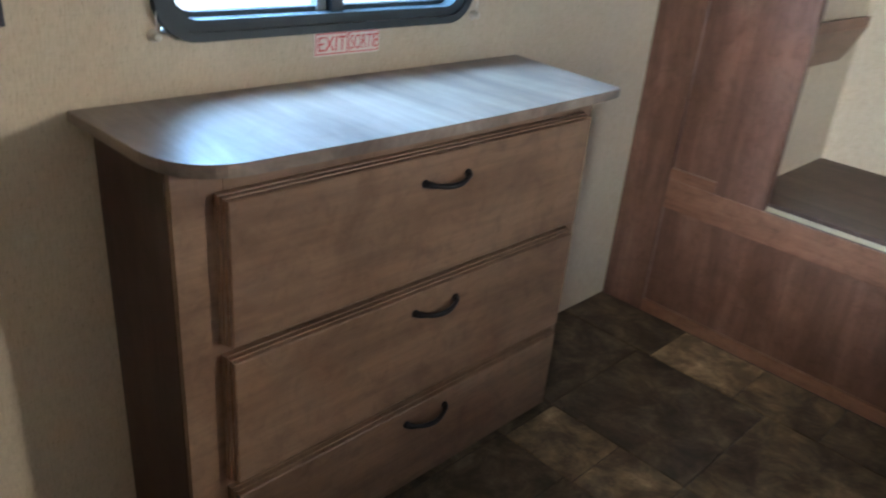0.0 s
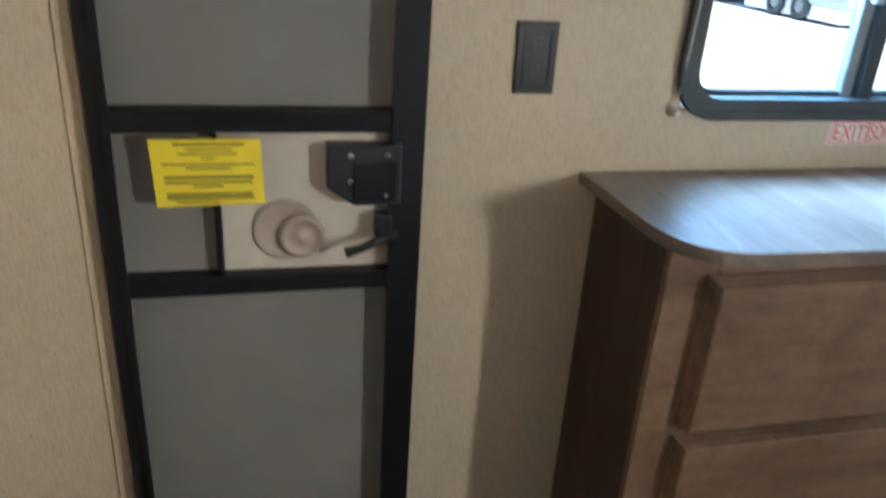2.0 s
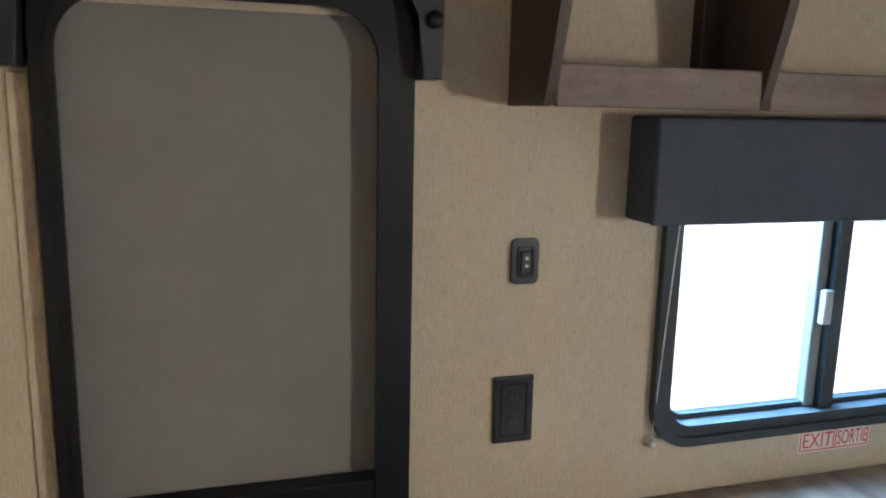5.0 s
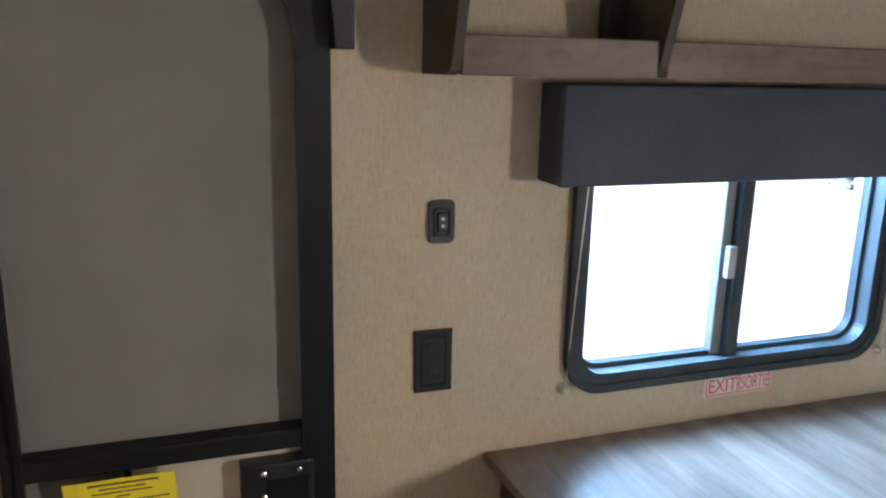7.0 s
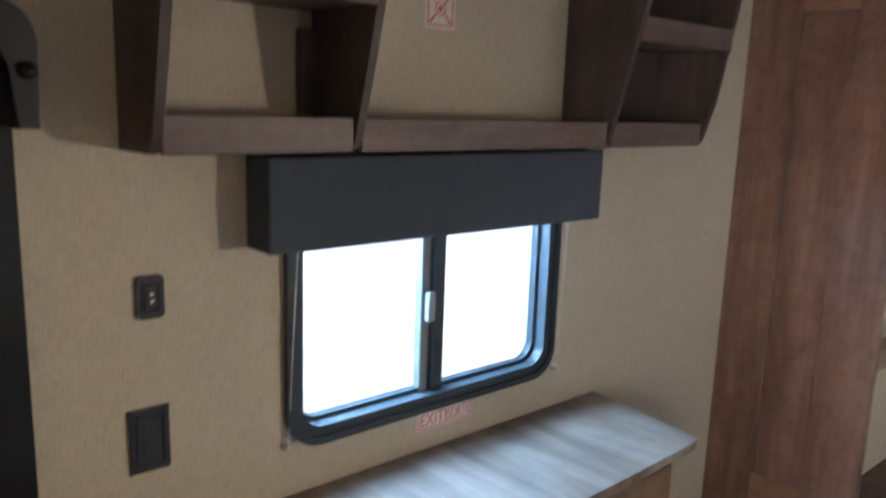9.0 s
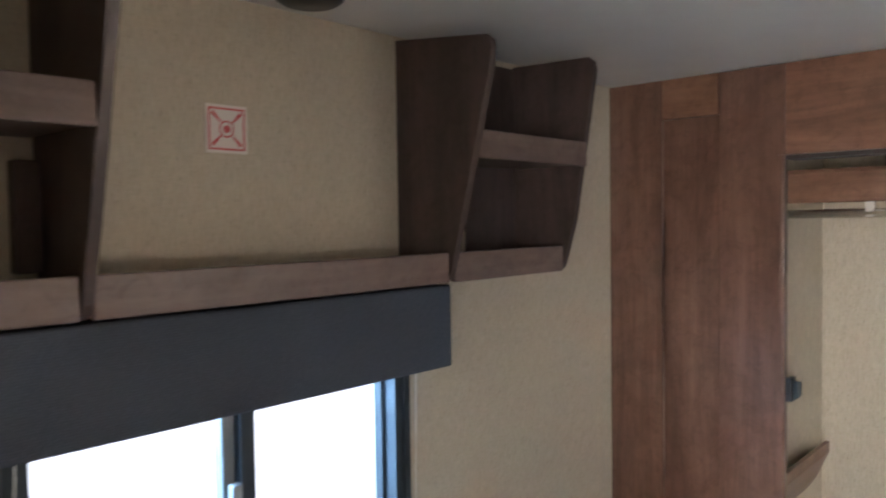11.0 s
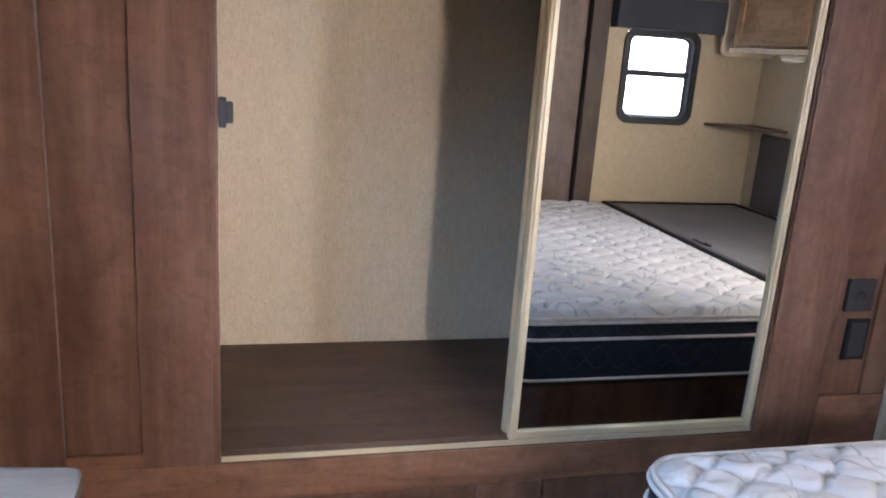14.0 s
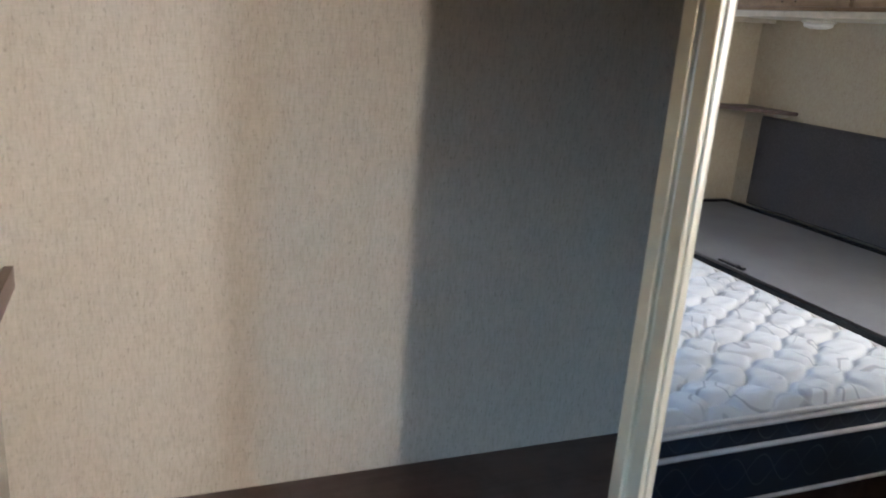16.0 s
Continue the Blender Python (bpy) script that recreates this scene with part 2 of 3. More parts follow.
def box(x0, x1, y0, y1, z0, z1, bev=0.0, seg=2, bm=None):
    b = bmesh.new()
    bmesh.ops.create_cube(b, size=1, matrix=Matrix.Translation(((x0 + x1) / 2, (y0 + y1) / 2, (z0 + z1) / 2)) @ Matrix.Diagonal((abs(x1 - x0), abs(y1 - y0), abs(z1 - z0), 1)))
    if bev:
        bmesh.ops.bevel(b, geom=b.edges[:], offset=bev, segments=seg, affect='EDGES', profile=.6)
    return join(bm, b)


def join(bm, b):
    if bm is None:
        return b
    me = bpy.data.meshes.new("tmp")
    b.to_mesh(me)
    b.free()
    bm.from_mesh(me)
    bpy.data.meshes.remove(me)
    return bm


def prism(pts, axis, a, b_, bev=0.0, bm=None):
    """A flat outline of 2D points, pushed from a to b_ along the axis."""
    b = bmesh.new()
    k = "xyz".index(axis)

    def at(p, d):
        c = list(p)
        c.insert(k, d)
        return c
    lo = [b.verts.new(at(p, a)) for p in pts]
    hi = [b.verts.new(at(p, b_)) for p in pts]
    b.faces.new(lo)
    b.faces.new(hi)
    for i in range(len(pts)):
        j = (i + 1) % len(pts)
        b.faces.new((lo[i], lo[j], hi[j], hi[i]))
    if bev:
        es = [e for e in b.edges if abs(e.verts[0].co[k] - e.verts[1].co[k]) < 1e-6]
        bmesh.ops.bevel(b, geom=es, offset=bev, segments=2, affect='EDGES', profile=.6)
    return join(bm, b)


def rounded(u0, u1, v0, v1, r, corners=(1, 1, 1, 1), seg=7):
    """Outline of a rounded rectangle; corners: low-left, low-right, high-right, high-left."""
    out = []
    for (cu, cv, a0), on in zip(((u0 + r, v0 + r, 180), (u1 - r, v0 + r, 270), (u1 - r, v1 - r, 0), (u0 + r, v1 - r, 90)), corners):
        if on:
            for i in range(seg + 1):
                a = radians(a0 + 90 * i / seg)
                out.append((cu + r * math.cos(a), cv + r * math.sin(a)))
        else:
            out.append((u0 if cu < (u0 + u1) / 2 else u1, v0 if cv < (v0 + v1) / 2 else v1))
    return out


def ring(outer, inner, axis, a, b_, bm=None):
    """A frame between two outlines with the same number of points."""
    b = bmesh.new()
    k = "xyz".index(axis)

    def loop(pts, d):
        o = []
        for p in pts:
            c = list(p)
            c.insert(k, d)
            o.append(b.verts.new(c))
        return o
    rows = [loop(outer, a), loop(outer, b_), loop(inner, b_), loop(inner, a)]
    n = len(outer)
    for q in range(4):
        r0, r1 = rows[q], rows[(q + 1) % 4]
        for i in range(n):
            j = (i + 1) % n
            b.faces.new((r0[i], r0[j], r1[j], r1[i]))
    return join(bm, b)


def tube(path, r, seg=8, bm=None):
    """A round bar along a list of points."""
    b = bmesh.new()
    rows = []
    P = [Vector(p) for p in path]
    for i, p in enumerate(P):
        d = (P[min(i + 1, len(P) - 1)] - P[max(i - 1, 0)]).normalized()
        up = Vector((0, 0, 1)) if abs(d.z) < .9 else Vector((1, 0, 0))
        s = d.cross(up).normalized()
        u = s.cross(d)
        rr = r[i] if isinstance(r, (list, tuple)) else r
        rows.append([b.verts.new(p + rr * (math.cos(2 * math.pi * k / seg) * s + math.sin(2 * math.pi * k / seg) * u)) for k in range(seg)])
    for r0, r1 in zip(rows, rows[1:]):
        for k in range(seg):
            j = (k + 1) % seg
            b.faces.new((r0[k], r0[j], r1[j], r1[k]))
    b.faces.new(rows[0])
    b.faces.new(rows[-1])
    return join(bm, b)


def lathe(centre, axis, profile, seg=24, bm=None):
    """Turned shape: profile of (radius, distance along the axis)."""
    b = bmesh.new()
    k = "xyz".index(axis)
    rows = []
    for r, d in profile:
        row = []
        for i in range(seg):
            a = 2 * math.pi * i / seg
            c = [r * math.cos(a), r * math.sin(a)]
            c.insert(k, d)
            row.append(b.verts.new(Vector(centre) + Vector(c)))
        rows.append(row)
    for r0, r1 in zip(rows, rows[1:]):
        for i in range(seg):
            j = (i + 1) % seg
            b.faces.new((r0[i], r0[j], r1[j], r1[i]))
    b.faces.new(rows[0])
    b.faces.new(rows[-1])
    return join(bm, b)


def wall_with_holes(axis, a, b_, u0, u1, v0, v1, holes):
    """A wall across the axis, from a to b_ thick, in blocks that leave rectangular holes (u0, u1, v0, v1)."""
    bm = bmesh.new()
    us = sorted({u0, u1, *[h[0] for h in holes], *[h[1] for h in holes]})
    for p, q in zip(us, us[1:]):
        cuts = sorted((h[2], h[3]) for h in holes if h[0] <= p and h[1] >= q)
        z = v0
        for c0, c1 in cuts + [(v1, v1)]:
            if c0 > z:
                if axis == "y":
                    box(p, q, a, b_, z, c0, bm=bm)
                else:
                    box(a, b_, p, q, z, c0, bm=bm)
            z = c1
    bmesh.ops.remove_doubles(bm, verts=bm.verts, dist=1e-5)
    return bm


def structure(name, bm, mat, label):
    ob = part(name, bm, mat)
    return tagged(ob, label, name.split("_")[0], kind="structure")

# ---- the room ----
CEIL = 2.075
structure("wall_north", wall_with_holes("y", 0, .09, -.8, 2.85, 0, CEIL, [(-.44, 0, .1, 1.70), (.477, 1.206, 1.014, 1.489)]), PAPER, "beige linen-textured wallpaper on the side wall")
structure("wall_west", wall_with_holes("x", -.86, -.75, -1.76, 0, 0, CEIL, [(-1.68, -1.42, .75, 1.93)]), PAPER, "beige wallpapered end wall with a window opening")
structure("wall_passage", box(-.75, -.115, -2.25, -1.76, 0, CEIL), PAPER, "beige wall beside the passage")
structure("wall_slide_west", wall_with_holes("x", -.20, -.11, -3.26, -2.27, 0, 1.81, [(-2.844, -2.436, 1.121, 1.584)]), PAPER, "wallpapered side wall of the bed alcove")
structure("wall_slide_south", box(-.20, 2.04, -3.35, -3.26, 0, 1.81), PAPER, "wallpapered wall behind the headboard")
structure("wall_slide_east", wall_with_holes("x", 1.95, 2.04, -3.26, -2.27, 0, 1.81, [(-2.844, -2.436, 1.121, 1.584)]), PAPER, "wallpapered side wall of the bed alcove")
structure("wall_slide_header", box(-.115, 2.066, -2.31, -2.25, 1.90, CEIL), PAPER, "wallpapered strip above the alcove beam")
structure("ceiling", box(-.86, 2.85, -2.31, .09, CEIL, CEIL + .05), WHITE, "white panelled ceiling")
structure("ceiling_alcove", box(-.20, 2.04, -3.35, -2.31, 1.81, 1.86), WHITE, "white lower ceiling over the bed alcove")
structure("floor_alcove", box(-.20, 2.04, -3.35, -2.25, -.05, -.001), DARK, "dark floor under the bed alcove")
fl = structure("floor", box(-.86, 2.85, -2.25, .09, -.05, -.004), DARK, "dark stone-look vinyl tile floor")
structure("ground", box(-600, 600, -600, 600, -.75, -.70), GRAVEL, "pale gravel ground outside the trailer")
structure("wall_slide_return", box(2.041, 2.12, -2.38, -2.246, 0, CEIL), PAPER, "wall edge beside the bed alcove")
structure("wall_passage_end", box(-.86, -.75, -2.31, -1.76, 0, CEIL), PAPER, "plain closing wall")
wp = structure("wall_panel", box(-.115, -.095, -2.20, -1.76, 0, CEIL), GREYWOOD, "grey-brown wood panel wall beside the alcove")
tr = thing("trim", (-.08, -2.25, 0), "brown wood trim around the bed alcove opening", "trim", kind="structure")
part("post", box(-.112, -.05, -2.30, -2.202, 0, 1.898, .004), SHELFSIDE, tr)
part("beam", box(-.049, 2.06, -2.305, -2.23, 1.80, 1.898, .004), CHERRY_X, tr)
part("beam_lip", box(-.049, 2.06, -2.23, -2.215, 1.86, 1.885, .004), CHERRY_X, tr)

# what stands across the yard from the side window
def parked_trailer(y0, y1, top, paint, stripe, label):
    t = thing("parked_trailer", (14.2, (y0 + y1) / 2, -.7), label, "trailer", "trailers across the yard")
    b = part("body", box(13, 15.4, y0, y1, -.3, top, .18, 3), paint, t)
    part("skirt", box(13.1, 15.3, y0 + .3, y1 - .3, -.62, -.3), stripe, t)
    part("stripe", box(12.985, 13, y0 + .4, y1 - .4, .1, .35, .005), stripe, t)
    n = int((y1 - y0) / 1.9)
    for k in range(n):
        yc = y0 + (k + .5) * (y1 - y0) / n
        part("window", box(12.97, 13, yc - .45, yc + .45, .8, 1.4, .01), BLACKPL, b)
    for yc in ((y0 + y1) / 2 - .5, (y0 + y1) / 2 + .5):
        w = part("wheel", lathe((12.99, yc, -.36), "x", [(.34, .22), (.34, .02), (.30, -.01), (.2, -.01), (.18, .03), (0, .03)], 24), BLACKPL, t)
        part("rim", lathe((12.99, yc, -.36), "x", [(.17, .02), (.15, 0), (.05, -.01), (0, -.01)], 16), WINSASH, w)


WHITEGEL = plain("white_fibreglass", (.80, .80, .78), .4)
SLATE = plain("slate_grey_fibreglass", (.42, .46, .50), .45)
parked_trailer(19.5, 27, 2.3, WHITEGEL, SLATE, "white travel trailer parked across the pale gravel yard")
parked_trailer(14.4, 18.9, 2.2, SLATE, WHITEGEL, "slate grey travel trailer parked across the gravel yard")
hedge = bmesh.new()
hr = random.Random(3)
for _ in range(1300):
    c = Vector((hr.uniform(13, 14.5), hr.uniform(5, 14), -.7 + 1.5 * hr.random() ** .8))
    q = [c + Vector((hr.uniform(-.16, .16), hr.uniform(-.16, .16), hr.uniform(-.13, .13))) for _ in range(3)]
    hedge.faces.new([hedge.verts.new(p) for p in q])
tagged(part("hedge", hedge, plain("hedge_leaf", (.07, .10, .05), .6, vary=.4, scale=4)), "low green hedge at the edge of the gravel yard", "hedge", kind="stuff")


# ---- windows ----
def window(name, axis, at, inward, u0, u1, v0, v1, rad, label, split, sash_axis):
    """A rounded trailer window: inside trim ring, deep frame, sash bars, panes. at: the wall's inner face."""
    w = thing(name, (at, (u0 + u1) / 2, v0) if axis == "x" else ((u0 + u1) / 2, at, v0), label, "window", kind="structure")
    o, i1 = rounded(u0, u1, v0, v1, rad), rounded(u0 + .016, u1 - .016, v0 + .016, v1 - .016, rad - .012)
    i2 = rounded(u0 + .036, u1 - .036, v0 + .036, v1 - .036, rad - .026)
    d = inward
    part("trim_ring", ring(o, i1, axis, at, at + d * .016), WINFRAME, w, smooth=False)
    part("frame", ring(i1, i2, axis, at - d * .045, at + d * .010), WINFRAME, w)
    part("outer_rail", ring(i2, rounded(u0 + .045, u1 - .045, v0 + .045, v1 - .045, rad - .031), axis, at - d * .042, at - d * .022), WINFRAME, w)

    def slab(p, q, r, s, a, b_):
        lo, hi = min(a, b_), max(a, b_)
        return box(lo, hi, p, q, r, s, .002, 1) if axis == "x" else box(p, q, lo, hi, r, s, .002, 1)
    if sash_axis == "v":
        part("mullion", slab(split + .004, split + .034, v0 + .036, v1 - .03, at - d * .042, at - d * .004), WINFRAME, w)
        m = part("sash_stile", slab(split - .022, split + .003, v0 + .036, v1 - .03, at - d * .042, at - d * .018), WINSASH, w, "grey aluminium sash stile")
        part("latch", slab(split - .014, split + .006, v0 + .20, v0 + .265, at - d * .018, at - d * .002), LATCHPL, m)
        panes = [(u0 + .03, split - .02, v0 + .03, v1 - .03), (split + .03, u1 - .03, v0 + .03, v1 - .03)]
    else:
        part("meeting_rail", slab(u0 + .036, u1 - .03, split - .016, split + .016, at - d * .042, at - d * .005), WINFRAME, w)
        panes = [(u0 + .03, u1 - .03, v0 + .03, split - .012), (u0 + .03, u1 - .03, split + .012, v1 - .03)]
    for p in panes:
        g = part("pane", slab(*p, at - d * .036, at - d * .032), GLASS, w)
        g.visible_shadow = False
    return w


window("window_1", "y", 0, -1, .461, 1.222, .998, 1.505, .075, "dark-framed sliding trailer window with rounded corners", .83, "v")
window("window_2", "x", -.11, 1, -2.86, -2.42, 1.105, 1.60, .07, "dark-framed two-pane window in the bed alcove", 1.37, "h")
window("window_3", "x", 1.95, -1, -2.86, -2.42, 1.105, 1.60, .07, "dark-framed two-pane window in the bed alcove", 1.37, "h")

w4 = thing("window_4", (-.75, -1.55, .75), "bright tall window in the passage end wall", "window", kind="structure")
part("frame", ring(rounded(-1.71, -1.39, .72, 1.96, .05), rounded(-1.665, -1.435, .765, 1.915, .04), "x", -.80, -.735), WINFRAME, w4)
p4 = part("pane", box(-.79, -.786, -1.68, -1.42, .75, 1.93), GLASS, w4)
p4.visible_shadow = False


def valance(axis, lo, hi, at, depth, z0, z1, inward, label):
    """A padded box valance of fabric on three boards, open below."""
    v = thing("window_valance", ((lo + hi) / 2, at, z0) if axis == "y" else (at, (lo + hi) / 2, z0), label, "valance")

    def b(p, q, r, s, a0, a1):
        r0, r1 = sorted((at + inward * r, at + inward * s))
        return box(p, q, r0, r1, a0, a1, .006, 3) if axis == "y" else box(r0, r1, p, q, a0, a1, .006, 3)
    part("front_panel", b(lo, hi, depth - .016, depth, z0, z1), VALFAB, v)
    part("end_panel", b(lo, lo + .016, .0, depth - .017, z0 + .001, z1 - .001), VALFAB, v)
    part("end_panel", b(hi - .016, hi, .0, depth - .017, z0 + .001, z1 - .001), VALFAB, v)
    part("top_board", b(lo + .017, hi - .017, .0, depth - .017, z1 - .014, z1 - .002), VALFAB, v)
    part("rolled_shade", tube([(lo + .03, at + inward * .035, z1 - .05), (hi - .03, at + inward * .035, z1 - .05)] if axis == "y" else [(at + inward * .035, lo + .03, z1 - .05), (at + inward * .035, hi - .03, z1 - .05)], .024, 12), VALFAB, v, smooth=True)
    return v


valance("y", .388, 1.276, 0, .087, 1.406, 1.572, -1, "charcoal fabric box valance above the side window")
valance("x", -2.95, -2.33, -.11, .085, 1.59, 1.755, 1, "charcoal fabric box valance over the alcove window")
valance("x", -2.95, -2.33, 1.95, .085, 1.59, 1.755, -1, "charcoal fabric box valance over the alcove window")


def shade_cord(x0, z0, x1, z1):
    c = thing("shade_cord", (x1, 0, z1), "thin pale shade cord held by a wall button", "cord", "shade cords")
    part("cord", tube([(x0, -.03, z0), ((x0 + x1) / 2, -.02, (z0 + z1) / 2), (x1, -.012, z1)], .0012, 5), CORD, c)
    part("button", lathe((x1, 0, z1), "y", [(.011, 0), (.011, -.003), (.005, -.006), (.005, -.014), (.008, -.016), (.006, -.019)], 14), SLIDER, c, smooth=True)


shade_cord(.475, 1.41, .463, 1.012)
shade_cord(1.228, 1.41, 1.238, 1.010)

# ---- screen door ----
door = thing("door_1", (-.22, 0, 0), "closed black-framed entry door with grey panels and arched top", "door", kind="structure")
arch = rounded(-.463, .025, .02, 1.765, .10, (0, 0, 1, 1))
inner = rounded(-.440, -.022, .165, 1.715, .075, (0, 0, 1, 1))
part("jamb", ring(rounded(-.468, .030, .0, 1.770, .105, (0, 0, 1, 1)), arch, "y", .03, -.012), BLACK, door)
part("door_frame", ring(arch, inner, "y", .02, -.030), BLACK, door)
part("door_bead", ring(rounded(-.444, -.016, .159, 1.721, .08, (0, 0, 1, 1)), rounded(-.434, -.028, .173, 1.707, .07, (0, 0, 1, 1)), "y", -.031, -.038), BLACK, door)
part("crossbar", box(-.439, -.023, -.034, .0035, .983, 1.017, .004), BLACK, door)
part("crossbar", box(-.439, -.023, -.034, .0035, .716, .748, .004), BLACK, door)
part("kick_rail", box(-.434, -.022, -.033, .012, .05, .165, .004), BLACK, door)
part("upper_panel", prism(rounded(-.450, -.010, 1.0, 1.728, .075, (0, 0, 1, 1)), "y", .004, .012), SCREEN, door, "dull grey door panel")
part("lower_panel", box(-.450, -.010, .004, .012, .15, .73), SCREEN, door, "dull grey door panel")
part("middle_panel", box(-.448, -.297, .000, .010, .748, .983), SCREEN, door)
part("divider", box(-.300, -.290, -.022, .01, .748, .983, .002), BLACK, door)
sl = part("slider_panel", box(-.290, -.022, -.010, .004, .748, .983, .003), SLIDER, door, "off-white plastic sliding hatch panel")
part("dish", lathe((-.192, -.010, .818), "y", [(.052, .0), (.052, -.003), (.048, -.005), (.042, -.001), (.0, -.001)], 28), KNOBPL, sl, "shallow tan dished pull", True)
part("finger_knob", lathe((-.166, -.010, .808), "y", [(.037, 0), (.037, -.010), (.034, -.014), (.028, -.014), (.026, -.010), (.010, -.010), (.008, -.013), (0, -.013)], 28), KNOBPL, sl, "", True)
lk = part("lock_case", prism([(-.128, .966), (-.012, .966), (-.012, .868), (-.085, .868), (-.128, .898)], "y", -.012, -.045, .004), BLACKPL, door, "black plastic lock case")
for sx, sz in ((-.092, .95), (-.035, .95), (-.092, .908), (-.035, .885)):
    part("screw", lathe((sx, -.045, sz), "y", [(.005, 0), (.005, -.002), (.003, -.003)], 10), CHROME, lk)
part("latch_plate", box(-.088, -.020, -.0475, -.0455, .876, .94, .001, 1), BLACK, lk)
lv = part("lever", tube([(-.016, -.035, .815), (-.045, -.052, .812), (-.075, -.056, .80), (-.100, -.054, .792)], [.008, .008, .007, .009], 10), BLACKPL, door, "black plastic lever handle", True)
part("lever_base", box(-.050, -.024, -.045, -.012, .808, .850, .004), BLACKPL, lv)
structure("trim_door", box(-.497, -.471, -.005, -.0005, 0, 1.61, .002, 1), PAPER, "beige moulding strip beside the door")
hd = thing("door_header", (-.22, 0, 1.615), "black plastic shade header with rounded top over the door", "header")
part("corner_cap", prism([(.028, 1.615), (.057, 1.615)] + [(.057 - .06 + .06 * math.cos(radians(a)), 1.735 + .055 * math.sin(radians(a))) for a in range(0, 91, 15)] + [(-.04, 1.79), (-.04, 1.768), (.0, 1.75), (.024, 1.70)], "y", -.002, -.062, .003), BLACKPL, hd)
part("corner_cap", prism([(-.471, 1.615), (-.500, 1.615)] + [(-.500 + .06 - .06 * math.cos(radians(a)), 1.735 + .055 * math.sin(radians(a))) for a in range(0, 91, 15)] + [(-.403, 1.79), (-.403, 1.768), (-.443, 1.75), (-.467, 1.70)], "y", -.002, -.062, .003), BLACKPL, hd)
part("header_bar", box(-.402, -.041, -.060, -.002, 1.768, 1.79, .004), BLACKPL, hd)
part("thumb_knob", lathe((.043, -.062, 1.694), "y", [(.012, 0), (.012, -.006), (.008, -.012), (.0, -.013)], 16), BLACK, hd, "", True)
cards = thing("warning_card", (-.304, -.03, .875), "bright yellow warning card with dark unreadable lines", "card")
part("card", prism([(-.384, .977), (-.226, .977), (-.222, .876), (-.379, .872)], "y", -.040, -.0415), YELLOW, cards)
for z, x0, x1, h in ((.968, -.35, -.25, .003), (.961, -.335, -.268, .002), (.954, -.345, -.26, .002), (.947, -.312, -.292, .002), (.938, -.368, -.236, .002), (.932, -.335, -.27, .002), (.917, -.366, -.238, .0035), (.910, -.366, -.240, .0025), (.904, -.325, -.282, .002), (.891, -.364, -.24, .003), (.885, -.364, -.238, .0035), (.879, -.35, -.29, .002)):
    part("print_line", box(x0, x1, -.0424, -.0416, z, z + h), INK, cards)

# ---- wall plates ----
sw = thing("wall_switch", (.214, 0, 1.307), "small black rocker switch plate on the wallpaper", "switch")
part("plate", prism(rounded(.192, .237, 1.306, 1.379, .008), "y", 0, -.008, .002), BLACKPL, sw)
part("bezel", ring(rounded(.200, .229, 1.318, 1.367, .005), rounded(.204, .225, 1.322, 1.363, .004), "y", -.008, -.011), BLACK, sw)
part("rocker", box(.2055, .2235, -.013, -.008, 1.326, 1.359, .002), BLACKPL, sw)
for dz in (-.006, .006):
    part("indicator", lathe((.2145, -.013, 1.3425 + dz), "y", [(.003, 0), (.003, -.0015)], 10), CORD, sw, "pale switch mark")
oc = thing("wall_outlet", (.204, 0, 1.04), "flat black outlet cover on the wallpaper", "outlet")
part("cover", prism([(.170, 1.153), (.239, 1.153), (.239, 1.040), (.172, 1.040)], "y", 0, -.007, .002), BLACKPL, oc)
part("insert", ring(rounded(.182, .228, 1.052, 1.141, .003), rounded(.184, .226, 1.054, 1.139, .003), "y", -.007, -.0085), BLACK, oc)
for zz in (1.076, 1.117):
    sk = part("socket", prism(rounded(.192, .218, zz - .013, zz + .013, .008), "y", -.007, -.0088, .0008), BLACKPL, oc)
    for sx in (.2, .208):
        part("slot", box(sx, sx + .0016, -.0092, -.0089, zz - .002, zz + .006), INK, sk)
part("top_lip", box(.176, .234, -.0095, -.007, 1.143, 1.147, .001, 1), BLACKPL, oc)


def label_text(parent, text, size, x, z, y, mat, sx=1.0):
    cu = bpy.data.curves.new("letters", 'FONT')
    cu.body, cu.size, cu.extrude = text, size, .0003
    ob = bpy.data.objects.new("letters", cu)
    scene.collection.objects.link(ob)
    me = bpy.data.meshes.new_from_object(ob.evaluated_get(bpy.context.evaluated_depsgraph_get()))
    bpy.data.objects.remove(ob)
    me.transform(Matrix.Translation((x, y, z)) @ Matrix.Rotation(radians(90), 4, 'X') @ Matrix.Diagonal((sx, 1, 1, 1)))
    bm = bmesh.new()
    bm.from_mesh(me)
    bpy.data.meshes.remove(me)
    return part("letters", bm, mat, parent)


ex = thing("exit_sign", (.872, 0, .95), "white sticker reading EXIT and SORTIE in red", "sign")
part("sticker", box(.789, .955, -.0016, 0, .949, .997), DECAL, ex)
part("border", ring(rounded(.792, .871, .952, .994, .001), rounded(.7942, .8688, .9542, .9918, .001), "y", -.0016, -.0022), REDINK, ex)
part("border", ring(rounded(.874, .952, .952, .994, .001), rounded(.8762, .9498, .9542, .9918, .001), "y", -.0016, -.0022), REDINK, ex)
label_text(ex, "EXIT", .042, .7965, .9585, -.002, REDINK, .82)
label_text(ex, "SORTIE", .042, .878, .9585, -.002, REDINK, .535)

